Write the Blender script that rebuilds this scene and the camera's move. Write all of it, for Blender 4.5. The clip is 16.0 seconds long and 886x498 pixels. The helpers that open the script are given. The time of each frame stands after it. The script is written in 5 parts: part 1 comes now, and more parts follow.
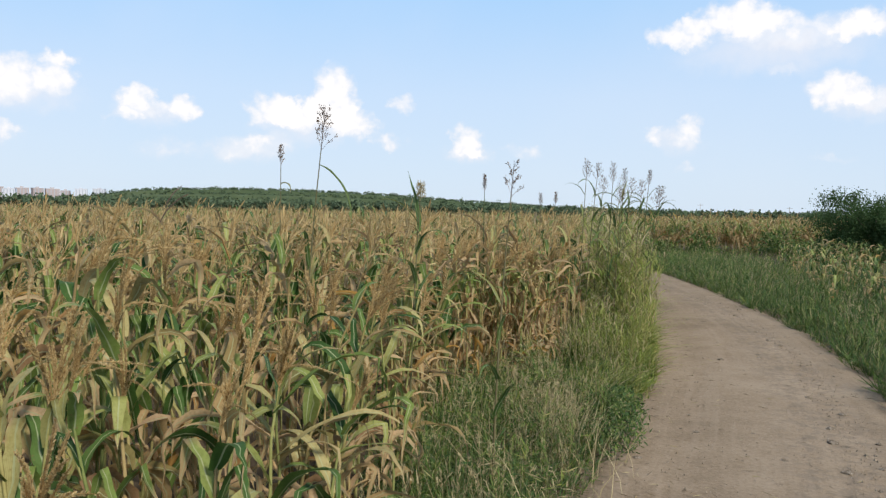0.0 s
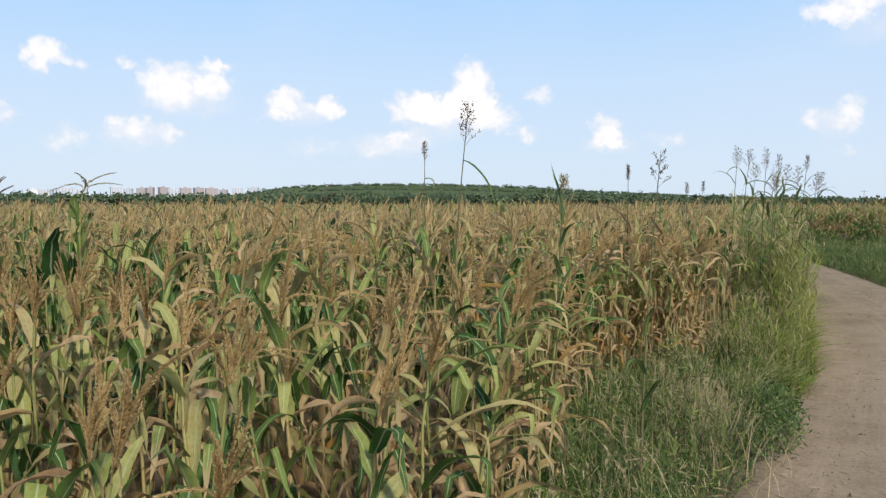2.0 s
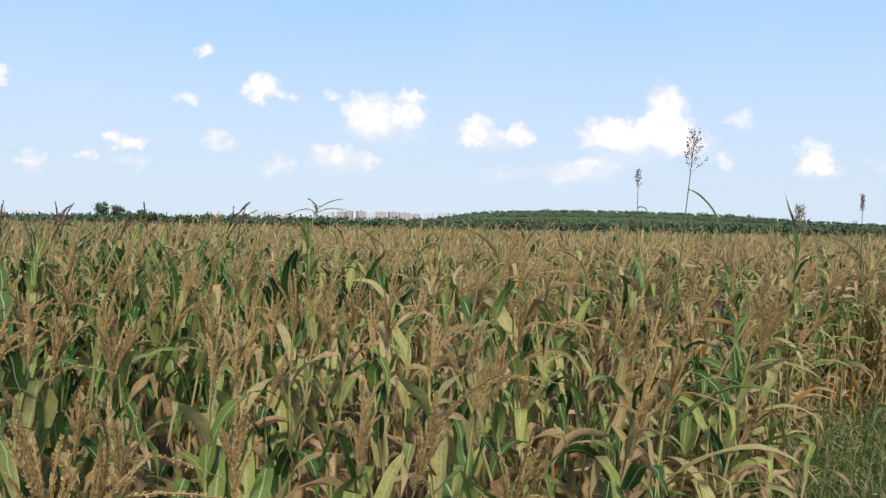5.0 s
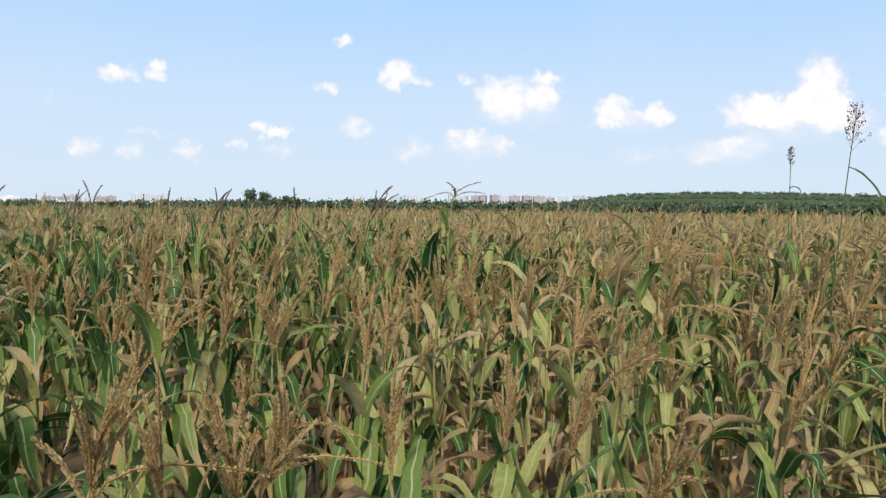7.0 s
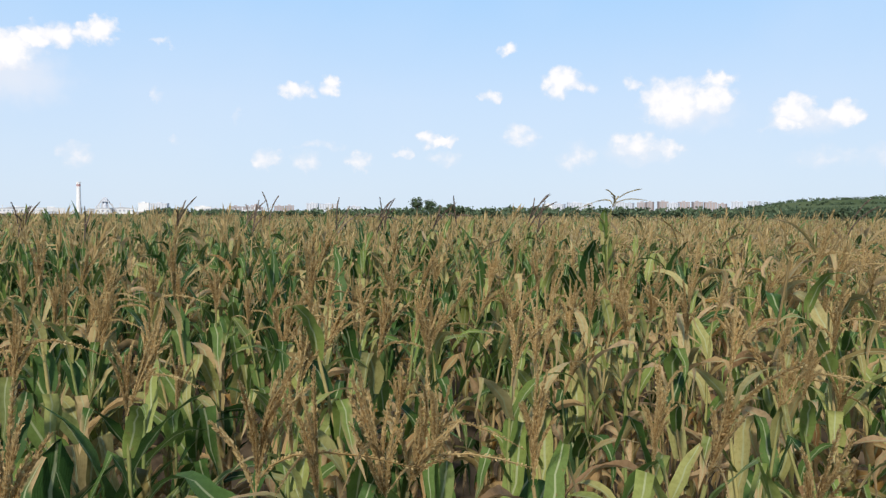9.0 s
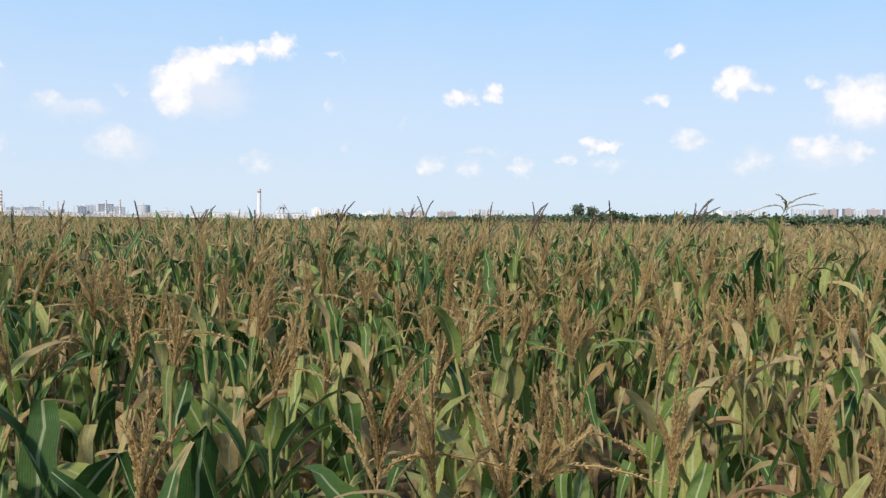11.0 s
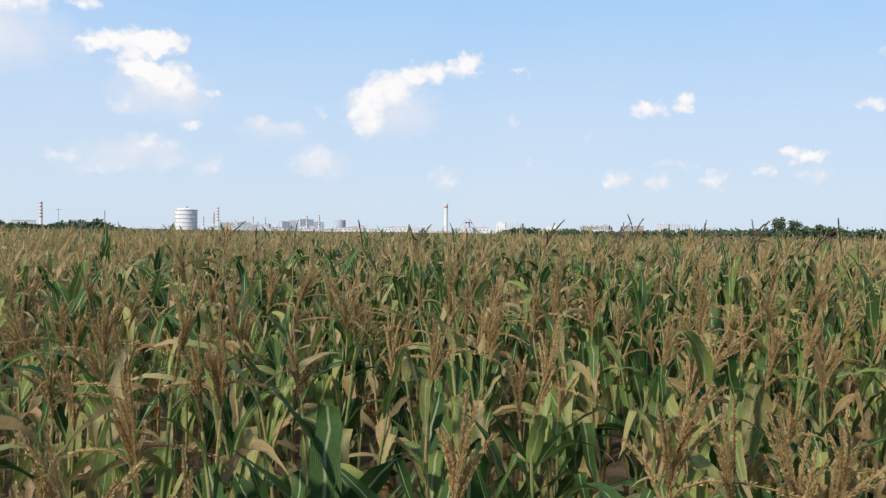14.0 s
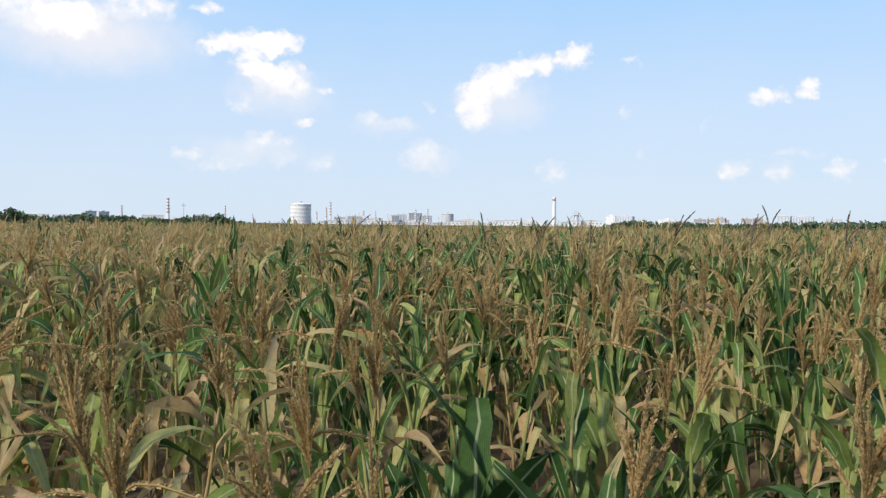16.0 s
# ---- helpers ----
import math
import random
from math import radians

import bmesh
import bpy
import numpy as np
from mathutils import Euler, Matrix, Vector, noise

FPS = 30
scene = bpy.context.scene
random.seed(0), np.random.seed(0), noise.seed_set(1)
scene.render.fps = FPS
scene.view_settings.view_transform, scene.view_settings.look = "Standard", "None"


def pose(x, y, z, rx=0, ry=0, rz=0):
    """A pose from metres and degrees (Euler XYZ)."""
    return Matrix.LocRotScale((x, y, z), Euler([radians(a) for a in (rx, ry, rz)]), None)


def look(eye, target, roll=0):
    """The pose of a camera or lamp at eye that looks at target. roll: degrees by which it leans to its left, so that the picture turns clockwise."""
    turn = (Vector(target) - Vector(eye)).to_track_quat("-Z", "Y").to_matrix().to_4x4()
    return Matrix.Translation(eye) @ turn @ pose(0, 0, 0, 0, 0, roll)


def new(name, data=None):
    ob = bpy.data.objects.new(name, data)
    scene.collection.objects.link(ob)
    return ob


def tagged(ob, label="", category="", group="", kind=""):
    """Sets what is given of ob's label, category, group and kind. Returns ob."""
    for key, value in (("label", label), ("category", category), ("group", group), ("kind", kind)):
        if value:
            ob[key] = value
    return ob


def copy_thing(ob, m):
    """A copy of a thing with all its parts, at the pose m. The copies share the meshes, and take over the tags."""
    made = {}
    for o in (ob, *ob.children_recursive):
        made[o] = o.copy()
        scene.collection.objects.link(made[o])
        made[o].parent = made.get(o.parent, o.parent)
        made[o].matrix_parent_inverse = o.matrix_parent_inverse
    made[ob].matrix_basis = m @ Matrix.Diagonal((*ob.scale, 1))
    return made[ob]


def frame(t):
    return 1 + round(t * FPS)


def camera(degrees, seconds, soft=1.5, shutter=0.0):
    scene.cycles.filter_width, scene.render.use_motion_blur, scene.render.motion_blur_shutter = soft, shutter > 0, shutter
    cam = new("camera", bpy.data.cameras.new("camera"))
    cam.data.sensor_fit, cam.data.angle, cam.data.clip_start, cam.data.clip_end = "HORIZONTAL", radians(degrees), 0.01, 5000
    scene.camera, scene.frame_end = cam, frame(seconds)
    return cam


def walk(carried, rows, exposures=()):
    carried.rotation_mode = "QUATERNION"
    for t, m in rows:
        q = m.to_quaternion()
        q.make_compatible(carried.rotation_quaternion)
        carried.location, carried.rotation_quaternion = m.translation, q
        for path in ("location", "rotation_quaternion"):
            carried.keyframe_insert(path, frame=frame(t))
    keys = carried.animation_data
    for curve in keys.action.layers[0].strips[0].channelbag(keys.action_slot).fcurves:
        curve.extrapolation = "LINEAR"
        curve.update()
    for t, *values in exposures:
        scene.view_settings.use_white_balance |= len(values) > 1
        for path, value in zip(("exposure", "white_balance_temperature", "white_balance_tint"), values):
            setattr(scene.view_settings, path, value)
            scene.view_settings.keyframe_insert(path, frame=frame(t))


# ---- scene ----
def aim(x, y, z, yaw, pitch, roll):
    """A camera pose: place, heading to the left of +y, tilt up, lean."""
    return pose(x, y, z, 90 + pitch, 0, yaw) @ pose(0, 0, 0, 0, 0, roll)


cam = camera(58.56, 16.0, soft=1.35)
walk(cam, [
    (0, aim(-0.000, -0.000, 2.000, 0.00, -2.75, 1.05)),
    (0.5, aim(0.007, -0.015, 1.996, 2.65, -2.84, 0.77)),
    (1, aim(0.011, -0.041, 2.000, 5.25, -3.15, 0.46)),
    (1.5, aim(0.012, -0.053, 1.999, 7.75, -3.08, 0.25)),
    (2, aim(-0.029, -0.049, 2.004, 10.05, -3.36, 0.03)),
    (2.5, aim(-0.061, -0.057, 2.005, 11.93, -3.24, -0.02)),
    (3, aim(-0.095, -0.078, 2.007, 13.77, -2.97, 0.13)),
    (3.5, aim(-0.127, -0.093, 2.009, 15.51, -2.53, 0.21)),
    (4, aim(-0.161, -0.115, 2.015, 17.33, -2.41, 0.47)),
    (4.5, aim(-0.200, -0.131, 2.013, 19.44, -2.25, 0.89)),
    (5, aim(-0.236, -0.129, 2.017, 23.53, -1.59, 1.00)),
    (5.2, aim(-0.248, -0.131, 2.016, 25.01, -1.64, 0.80)),
    (7.3, aim(-0.253, -0.210, 2.006, 34.04, -2.70, 0.57)),
    (7.5, aim(-0.264, -0.228, 2.005, 34.68, -2.34, 0.54)),
    (8, aim(-0.235, -0.217, 2.012, 38.16, -2.26, 0.48)),
    (10.3, aim(-0.153, -0.126, 2.004, 52.64, -2.38, 0.74)),
    (10.5, aim(-0.161, -0.104, 1.999, 53.89, -2.37, 0.88)),
    (11, aim(-0.163, -0.118, 1.998, 56.59, -2.10, 0.70)),
    (11.5, aim(-0.178, -0.161, 2.007, 59.11, -1.84, 0.52)),
    (12, aim(-0.142, -0.233, 2.018, 62.22, -2.00, 0.21)),
    (12.5, aim(-0.148, -0.274, 2.025, 64.23, -1.82, 0.51)),
    (13, aim(-0.146, -0.300, 2.024, 65.91, -1.67, 0.54)),
    (13.5, aim(-0.155, -0.326, 2.026, 67.82, -1.32, 0.60)),
    (14, aim(-0.180, -0.358, 2.028, 69.89, -1.22, 0.74)),
    (14.5, aim(-0.208, -0.385, 2.026, 71.92, -1.23, 0.84)),
    (15, aim(-0.216, -0.425, 2.024, 73.75, -1.26, 0.93)),
    (15.5, aim(-0.222, -0.451, 2.024, 75.74, -1.51, 0.82)),
    (16, aim(-0.240, -0.481, 2.019, 77.67, -1.78, 0.59)),
], exposures=[(0.0, 0.0), (3.6, 0.0), (4.0, -0.12), (4.4, 0.0), (13.6, 0.0), (14.0, -0.09), (14.4, 0.0), (16.0, 0.0)])

# ---- world: hazy blue sky with fair-weather clouds, sun high behind the viewer ----
SUN_AZ, SUN_EL = 212.0, 40.0          # degrees left of +y, degrees up
world = bpy.data.worlds.new("sky")
scene.world = world
world.use_nodes = True
wt = world.node_tree
wt.nodes.clear()


def wnode(kind, **sets):
    n = wt.nodes.new(kind)
    for k, v in sets.items():
        if k == "operation":
            n.operation = v
    return n


def wmath(op, a, b=None, c=None):
    n = wnode("ShaderNodeMath", operation=op)
    for i, v in enumerate((a, b, c)):
        if v is None:
            continue
        if isinstance(v, (int, float)):
            n.inputs[i].default_value = v
        else:
            wt.links.new(v, n.inputs[i])
    return n.outputs[0]


def wvec(op, a, b=None, c=None, out=0):
    n = wnode("ShaderNodeVectorMath", operation=op)
    for i, v in enumerate((a, b, c)):
        if v is None:
            continue
        if isinstance(v, tuple):
            n.inputs[i].default_value = v
        else:
            wt.links.new(v, n.inputs[i])
    return n.outputs[out]


sky = wnode("ShaderNodeTexSky")
sky.sky_type = "NISHITA"
sky.sun_disc = False
sky.sun_elevation = radians(SUN_EL)
sky.sun_rotation = radians(-SUN_AZ)
sky.altitude = 50
sky.air_density, sky.dust_density, sky.ozone_density = 1.0, 1.2, 2.0

coords = wnode("ShaderNodeTexCoord").outputs["Generated"]
sep = wnode("ShaderNodeSeparateXYZ")
wt.links.new(coords, sep.inputs[0])
az_out = wmath("MULTIPLY", wmath("ARCTAN2", wmath("MULTIPLY", sep.outputs[0], -1.0), sep.outputs[1]), 180 / math.pi)
el_out = wmath("MULTIPLY", wmath("ARCSINE", sep.outputs[2]), 180 / math.pi)
comb = wnode("ShaderNodeCombineXYZ")
wt.links.new(az_out, comb.inputs[0])
wt.links.new(el_out, comb.inputs[1])


def wnoise(scale, detail, rough):
    n = wnode("ShaderNodeTexNoise")
    n.inputs["Scale"].default_value = scale
    n.inputs["Detail"].default_value = detail
    n.inputs["Roughness"].default_value = rough
    wt.links.new(comb.outputs[0], n.inputs["Vector"])
    return n


warp = wvec("MULTIPLY", wvec("SUBTRACT", wnoise(0.75, 5, 0.55).outputs["Color"], (0.5, 0.5, 0.5)), (3.0, 2.0, 0.0))
angles = wvec("ADD", comb.outputs[0], warp)
lobes = []


def cloud(az, el, half_width, half_height, strength):
    """One lobe of a cloud, in degrees."""
    sx, sy = 0.72 / half_width, 0.72 / half_height
    p = wvec("MULTIPLY_ADD", angles, (sx, sy, 0.0), (-az * sx, -el * sy, 0.0))
    d2 = wvec("DOT_PRODUCT", p, p, out=1)
    lobes.append(wmath("MULTIPLY", wmath("MAXIMUM", wmath("SUBTRACT", 1.0, d2), 0.0), strength ** 0.85 * 1.3))


vapours = []


def vapour(az, el, half_width, half_height, strength):
    """A soft sheet of thin vapour beside and under a cloud, in degrees."""
    sx, sy = 1.0 / half_width, 1.0 / half_height
    p = wvec("MULTIPLY_ADD", angles, (sx, sy, 0.0), (-az * sx, -el * sy, 0.0))
    d2 = wvec("DOT_PRODUCT", p, p, out=1)
    fall = wmath("MAXIMUM", wmath("SUBTRACT", 1.0, d2), 0.0)
    vapours.append(wmath("MULTIPLY", wmath("MULTIPLY", fall, fall), strength))


vapour(-22.5, 11.0, 8.5, 2.2, 0.55)
vapour(-28.0, 7.2, 3.2, 1.6, 0.5)
vapour(-16.0, 5.2, 2.6, 1.3, 0.4)
vapour(20.6, 6.2, 3.2, 1.3, 0.4)
vapour(9.8, 5.4, 4.6, 1.5, 0.4)
vapour(14.0, 4.0, 4.0, 1.2, 0.35)
vapour(-1.8, 4.2, 2.4, 0.9, 0.4)
vapour(27.5, 7.0, 4.0, 1.6, 0.4)
vapour(31.0, 4.4, 3.6, 1.1, 0.35)
vapour(73.5, 8.6, 4.6, 2.6, 0.55)
vapour(78.5, 4.6, 2.6, 1.4, 0.4)
vapour(89.5, 9.2, 4.6, 2.4, 0.55)
vapour(91.5, 5.0, 5.0, 1.3, 0.45)
vapour(82.0, 7.0, 3.4, 1.0, 0.35)
vapour(102.0, 12.0, 9.0, 3.4, 0.85)
while len(vapours) > 1:
    vapours = [wmath("ADD", a, b) for a, b in zip(vapours[::2], vapours[1::2])] + ([vapours[-1]] if len(vapours) % 2 else [])


cloud(12.16, 6.85, 1.56, 1.09, 1)
cloud(10.20, 6.54, 1.78, 0.98, 1)
cloud(8.03, 8.00, 1.44, 1.87, 1)
cloud(6.81, 6.06, 1.61, 0.99, 1)
cloud(21.10, 7.01, 1.14, 0.96, 1)
cloud(18.40, 6.65, 1.25, 0.68, 1)
cloud(22.16, 5.94, 0.88, 0.37, 0.6)
cloud(3.00, 7.76, 0.89, 0.63, 0.6)
cloud(3.97, 4.94, 1.14, 0.56, 0.6)
cloud(-1.53, 5.05, 0.98, 1.12, 0.9)
cloud(-2.36, 4.26, 0.98, 0.32, 0.5)
cloud(14.65, 4.21, 1.54, 0.78, 0.5)
cloud(12.53, 4.49, 1.37, 0.71, 0.5)
cloud(19.13, 3.84, 2.21, 0.69, 0.3)
cloud(-5.80, 4.51, 1.41, 0.56, 0.4)
cloud(-14.75, 5.40, 0.76, 0.78, 0.75)
cloud(-16.96, 5.69, 1.04, 0.99, 0.75)
cloud(-26.25, 8.12, 1.67, 1.06, 1)
cloud(-28.36, 7.38, 1.24, 0.77, 0.6)
cloud(-16.12, 12.11, 1.85, 0.88, 0.9)
cloud(-20.09, 13.17, 2.63, 1.13, 1)
cloud(-23.95, 12.03, 3.61, 1.12, 0.6)
cloud(-28.01, 12.21, 1.86, 0.94, 0.8)
cloud(-22.85, 9.68, 0.86, 0.32, 0.4)
cloud(-16.77, 3.45, 0.82, 0.39, 0.35)
cloud(-25.92, 3.89, 1.63, 0.29, 0.25)
cloud(36.77, 9.30, 1.24, 0.92, 1)
cloud(34.74, 9.02, 0.79, 0.46, 0.4)
cloud(40.52, 11.70, 0.75, 0.48, 0.9)
cloud(41.42, 8.52, 0.82, 0.38, 0.7)
cloud(31.77, 9.15, 0.64, 0.39, 0.6)
cloud(28.94, 7.87, 1.95, 1.50, 1)
cloud(25.90, 8.14, 1.14, 1.11, 0.9)
cloud(25.92, 9.33, 1.22, 0.39, 0.5)
cloud(31.52, 5.00, 1.53, 0.80, 0.8)
cloud(29.10, 4.66, 0.73, 0.64, 0.7)
cloud(35.47, 4.27, 1.10, 0.87, 0.5)
cloud(47.96, 4.57, 0.61, 0.33, 0.6)
cloud(45.82, 5.36, 0.92, 0.48, 0.8)
cloud(44.66, 5.31, 0.64, 0.45, 0.7)
cloud(44.83, 4.09, 1.07, 0.45, 0.4)
cloud(39.34, 5.77, 1.33, 0.66, 0.6)
cloud(55.64, 8.65, 1.14, 0.55, 0.9)
cloud(53.09, 9.00, 0.73, 0.59, 0.9)
cloud(75.51, 8.42, 1.35, 1.46, 1)
cloud(73.73, 10.21, 1.74, 1.10, 1)
cloud(71.18, 11.25, 1.68, 0.74, 1)
cloud(68.36, 11.89, 1.15, 0.67, 1)
cloud(79.11, 5.07, 1.42, 1.09, 0.6)
cloud(78.60, 8.18, 0.34, 0.50, 0.35)
cloud(69.85, 3.87, 1.06, 0.78, 0.45)
cloud(64.30, 11.30, 0.63, 0.34, 0.5)
cloud(64.86, 8.08, 0.39, 0.47, 0.35)
cloud(59.47, 6.69, 0.40, 0.63, 0.35)
cloud(57.53, 3.85, 0.81, 0.65, 0.6)
cloud(54.76, 3.78, 1.06, 0.65, 0.5)
cloud(51.08, 3.83, 0.90, 0.57, 0.7)
cloud(63.65, 4.90, 0.60, 0.32, 0.35)
cloud(53.75, 4.93, 1.83, 0.24, 0.3)
cloud(91.92, 12.37, 2.31, 0.89, 1)
cloud(89.21, 12.52, 1.49, 0.83, 1)
cloud(91.14, 10.72, 1.47, 0.76, 1)
cloud(89.20, 10.05, 1.97, 1.00, 1)
cloud(86.24, 9.47, 0.56, 0.31, 0.6)
cloud(91.91, 8.19, 0.96, 0.69, 0.5)
cloud(94.18, 11.84, 1.13, 0.44, 0.6)
cloud(87.54, 7.31, 0.71, 0.35, 0.7)
cloud(90.36, 5.72, 1.96, 0.55, 0.5)
cloud(93.42, 4.06, 2.30, 0.55, 0.4)
cloud(89.18, 4.38, 0.79, 0.63, 0.4)
cloud(95.85, 4.75, 1.04, 0.35, 0.5)
cloud(86.41, 4.36, 1.20, 0.64, 0.35)
cloud(83.01, 7.43, 1.13, 0.48, 0.5)
cloud(80.70, 7.24, 0.98, 0.48, 0.5)
cloud(102.69, 12.87, 1.69, 0.90, 0.9)
cloud(104.98, 13.46, 2.96, 1.35, 0.8)
cloud(98.91, 14.22, 2.88, 0.98, 0.7)
cloud(94.19, 14.52, 0.82, 0.43, 0.7)
while len(lobes) > 1:                  # add the lobes up, two by two
    lobes = [wmath("ADD", a, b) for a, b in zip(lobes[::2], lobes[1::2])] + ([lobes[-1]] if len(lobes) % 2 else [])
body_density = wmath("ADD", lobes[0], wmath("MULTIPLY", wmath("SUBTRACT", wnoise(1.3, 3, 0.5).outputs[0], 0.5), wmath("MULTIPLY", wmath("MINIMUM", lobes[0], 0.6), 2.2)))
ramp = wnode("ShaderNodeMapRange")
ramp.interpolation_type = "SMOOTHSTEP"
ramp.inputs["From Min"].default_value = 0.07
ramp.inputs["From Max"].default_value = 1.25
wt.links.new(body_density, ramp.inputs["Value"])
veil = wnode("ShaderNodeMapRange")
veil.inputs["From Min"].default_value, veil.inputs["From Max"].default_value = 0.45, 0.8
veil.inputs["To Max"].default_value = 0.12
wt.links.new(wnoise(0.055, 4, 0.55).outputs[0], veil.inputs["Value"])
halo = wnode("ShaderNodeMapRange")     # thin vapour round each cloud
halo.interpolation_type = "SMOOTHSTEP"
halo.inputs["From Max"].default_value, halo.inputs["To Max"].default_value = 0.9, 0.34
wt.links.new(lobes[0], halo.inputs["Value"])
thin = wmath("MINIMUM", wmath("ADD", wmath("MAXIMUM", halo.outputs[0], veil.outputs[0]), vapours[0]), 0.9)
alpha = wmath("MAXIMUM", ramp.outputs[0], thin)

# haze: thick and pale at the horizon, thin overhead
haze = wnode("ShaderNodeMapRange")
haze.interpolation_type = "SMOOTHSTEP"
haze.inputs["From Min"].default_value, haze.inputs["From Max"].default_value = 60.0, 18.0
haze.inputs["To Min"].default_value, haze.inputs["To Max"].default_value = 0.1, 0.9
wt.links.new(el_out, haze.inputs["Value"])
air = wnode("ShaderNodeValToRGB")
for k in range(2):
    air.color_ramp.elements.new(0.5)
for e, (p, col) in zip(air.color_ramp.elements, ((0.0, (0.665, 0.78, 0.905)), (0.34, (0.575, 0.735, 0.945)), (0.68, (0.39, 0.645, 0.97)), (1.0, (0.32, 0.59, 0.98)))):
    e.position, e.color = p, (*col, 1)
wt.links.new(wmath("DIVIDE", el_out, 24.0), air.inputs[0])


def wmix(fac, a, b):
    n = wnode("ShaderNodeMix")
    n.data_type = "RGBA"
    wt.links.new(fac, n.inputs[0])
    for v, i in ((a, 6), (b, 7)):
        if isinstance(v, tuple):
            n.inputs[i].default_value = v
        else:
            wt.links.new(v, n.inputs[i])
    return n.outputs[2]


hazy = wmix(haze.outputs[0], sky.outputs[0], wvec("MULTIPLY", air.outputs[0], (10.85, 10.85, 10.85)))
lit = wnode("ShaderNodeMapRange")      # thick parts of a cloud are whiter than its thin rims
lit.inputs["From Min"].default_value, lit.inputs["From Max"].default_value = 0.3, 1.3
wt.links.new(body_density, lit.inputs["Value"])
clouded = wmix(alpha, hazy, wmix(lit.outputs[0], (9.1, 9.0, 9.45, 1), (10.4, 10.25, 10.3, 1)))
bg = wnode("ShaderNodeBackground")
bg.inputs["Strength"].default_value = 0.1
wt.links.new(clouded, bg.inputs["Color"])
wt.links.new(bg.outputs[0], wnode("ShaderNodeOutputWorld").inputs[0])

sun = new("sun", bpy.data.lights.new("sun", "SUN"))
sun.data.energy, sun.data.angle, sun.data.color = 4.45, radians(5.0), (1.0, 0.94, 0.85)
sun.matrix_world = look((0, 0, 50), (math.sin(radians(SUN_AZ)), -math.cos(radians(SUN_AZ)), 50 - math.tan(radians(SUN_EL))))


# ---- materials ----
class Mat:
    """A node material with a Principled surface, and short ways to add nodes."""

    def __init__(self, name, rough=0.8, translucent=0.0, spec=0.3):
        self.m = bpy.data.materials.new(name)
        self.m.use_nodes = True
        self.t = self.m.node_tree
        self.p = self.t.nodes["Principled BSDF"]
        self.p.inputs["Roughness"].default_value = rough
        self.p.inputs["Specular IOR Level"].default_value = spec
        self.colour_sockets = [self.p.inputs["Base Color"]]
        if translucent:
            tr, mx = self.t.nodes.new("ShaderNodeBsdfTranslucent"), self.t.nodes.new("ShaderNodeMixShader")
            mx.inputs[0].default_value = translucent
            self.t.links.new(self.p.outputs[0], mx.inputs[1])
            self.t.links.new(tr.outputs[0], mx.inputs[2])
            self.t.links.new(mx.outputs[0], self.t.nodes["Material Output"].inputs[0])
            self.colour_sockets.append(tr.inputs[0])

    def link(self, a, b):
        self.t.links.new(a, b)

    def colour(self, out):
        for s in self.colour_sockets:
            self.link(out, s)
        return self.m

    def put(self, socket, v):
        if isinstance(v, (int, float)):
            socket.default_value = v
        elif isinstance(v, tuple):
            socket.default_value = v if len(v) == 4 else (*v, 1)
        else:
            self.link(v, socket)

    def math(self, op, a, b=0.0, c=0.0, clamp=False):
        n = self.t.nodes.new("ShaderNodeMath")
        n.operation, n.use_clamp = op, clamp
        for i, v in enumerate((a, b, c)):
            self.put(n.inputs[i], v)
        return n.outputs[0]

    def coord(self, which="Object"):
        return self.t.nodes.new("ShaderNodeTexCoord").outputs[which]

    def noise(self, scale, detail=4, rough=0.6, vec=None):
        n = self.t.nodes.new("ShaderNodeTexNoise")
        n.inputs["Scale"].default_value, n.inputs["Detail"].default_value, n.inputs["Roughness"].default_value = scale, detail, rough
        self.link(vec if vec is not None else self.coord(), n.inputs["Vector"])
        return n.outputs[0]

    def ramp(self, fac, *stops):
        n = self.t.nodes.new("ShaderNodeValToRGB")
        while len(n.color_ramp.elements) < len(stops):
            n.color_ramp.elements.new(0.5)
        for e, (pos, col) in zip(n.color_ramp.elements, stops):
            e.position, e.color = pos, (*col, 1)
        self.put(n.inputs[0], fac)
        return n.outputs[0]

    def mix(self, fac, a, b, blend="MIX"):
        n = self.t.nodes.new("ShaderNodeMix")
        n.data_type, n.blend_type = "RGBA", blend
        self.put(n.inputs[0], fac)
        self.put(n.inputs[6], a)
        self.put(n.inputs[7], b)
        return n.outputs[2]

    def remap(self, v, a, b, c=0.0, d=1.0):
        n = self.t.nodes.new("ShaderNodeMapRange")
        n.interpolation_type = "SMOOTHSTEP"
        self.put(n.inputs[0], v)
        for i, x in enumerate((a, b, c, d)):
            n.inputs[i + 1].default_value = x
        return n.outputs[0]

    def bump(self, height, strength=0.4, distance=0.01):
        n = self.t.nodes.new("ShaderNodeBump")
        n.inputs["Strength"].default_value, n.inputs["Distance"].default_value = strength, distance
        self.link(height, n.inputs["Height"])
        self.link(n.outputs[0], self.p.inputs["Normal"])

    def chance(self):
        """A random value for each object and each loose piece of its mesh."""
        a = self.t.nodes.new("ShaderNodeObjectInfo").outputs["Random"]
        b = self.t.nodes.new("ShaderNodeNewGeometry").outputs["Random Per Island"]
        return self.math("FRACT", self.math("ADD", a, b))

    def uv(self):
        s = self.t.nodes.new("ShaderNodeSeparateXYZ")
        self.link(self.coord("UV"), s.inputs[0])
        return s.outputs[0], s.outputs[1]


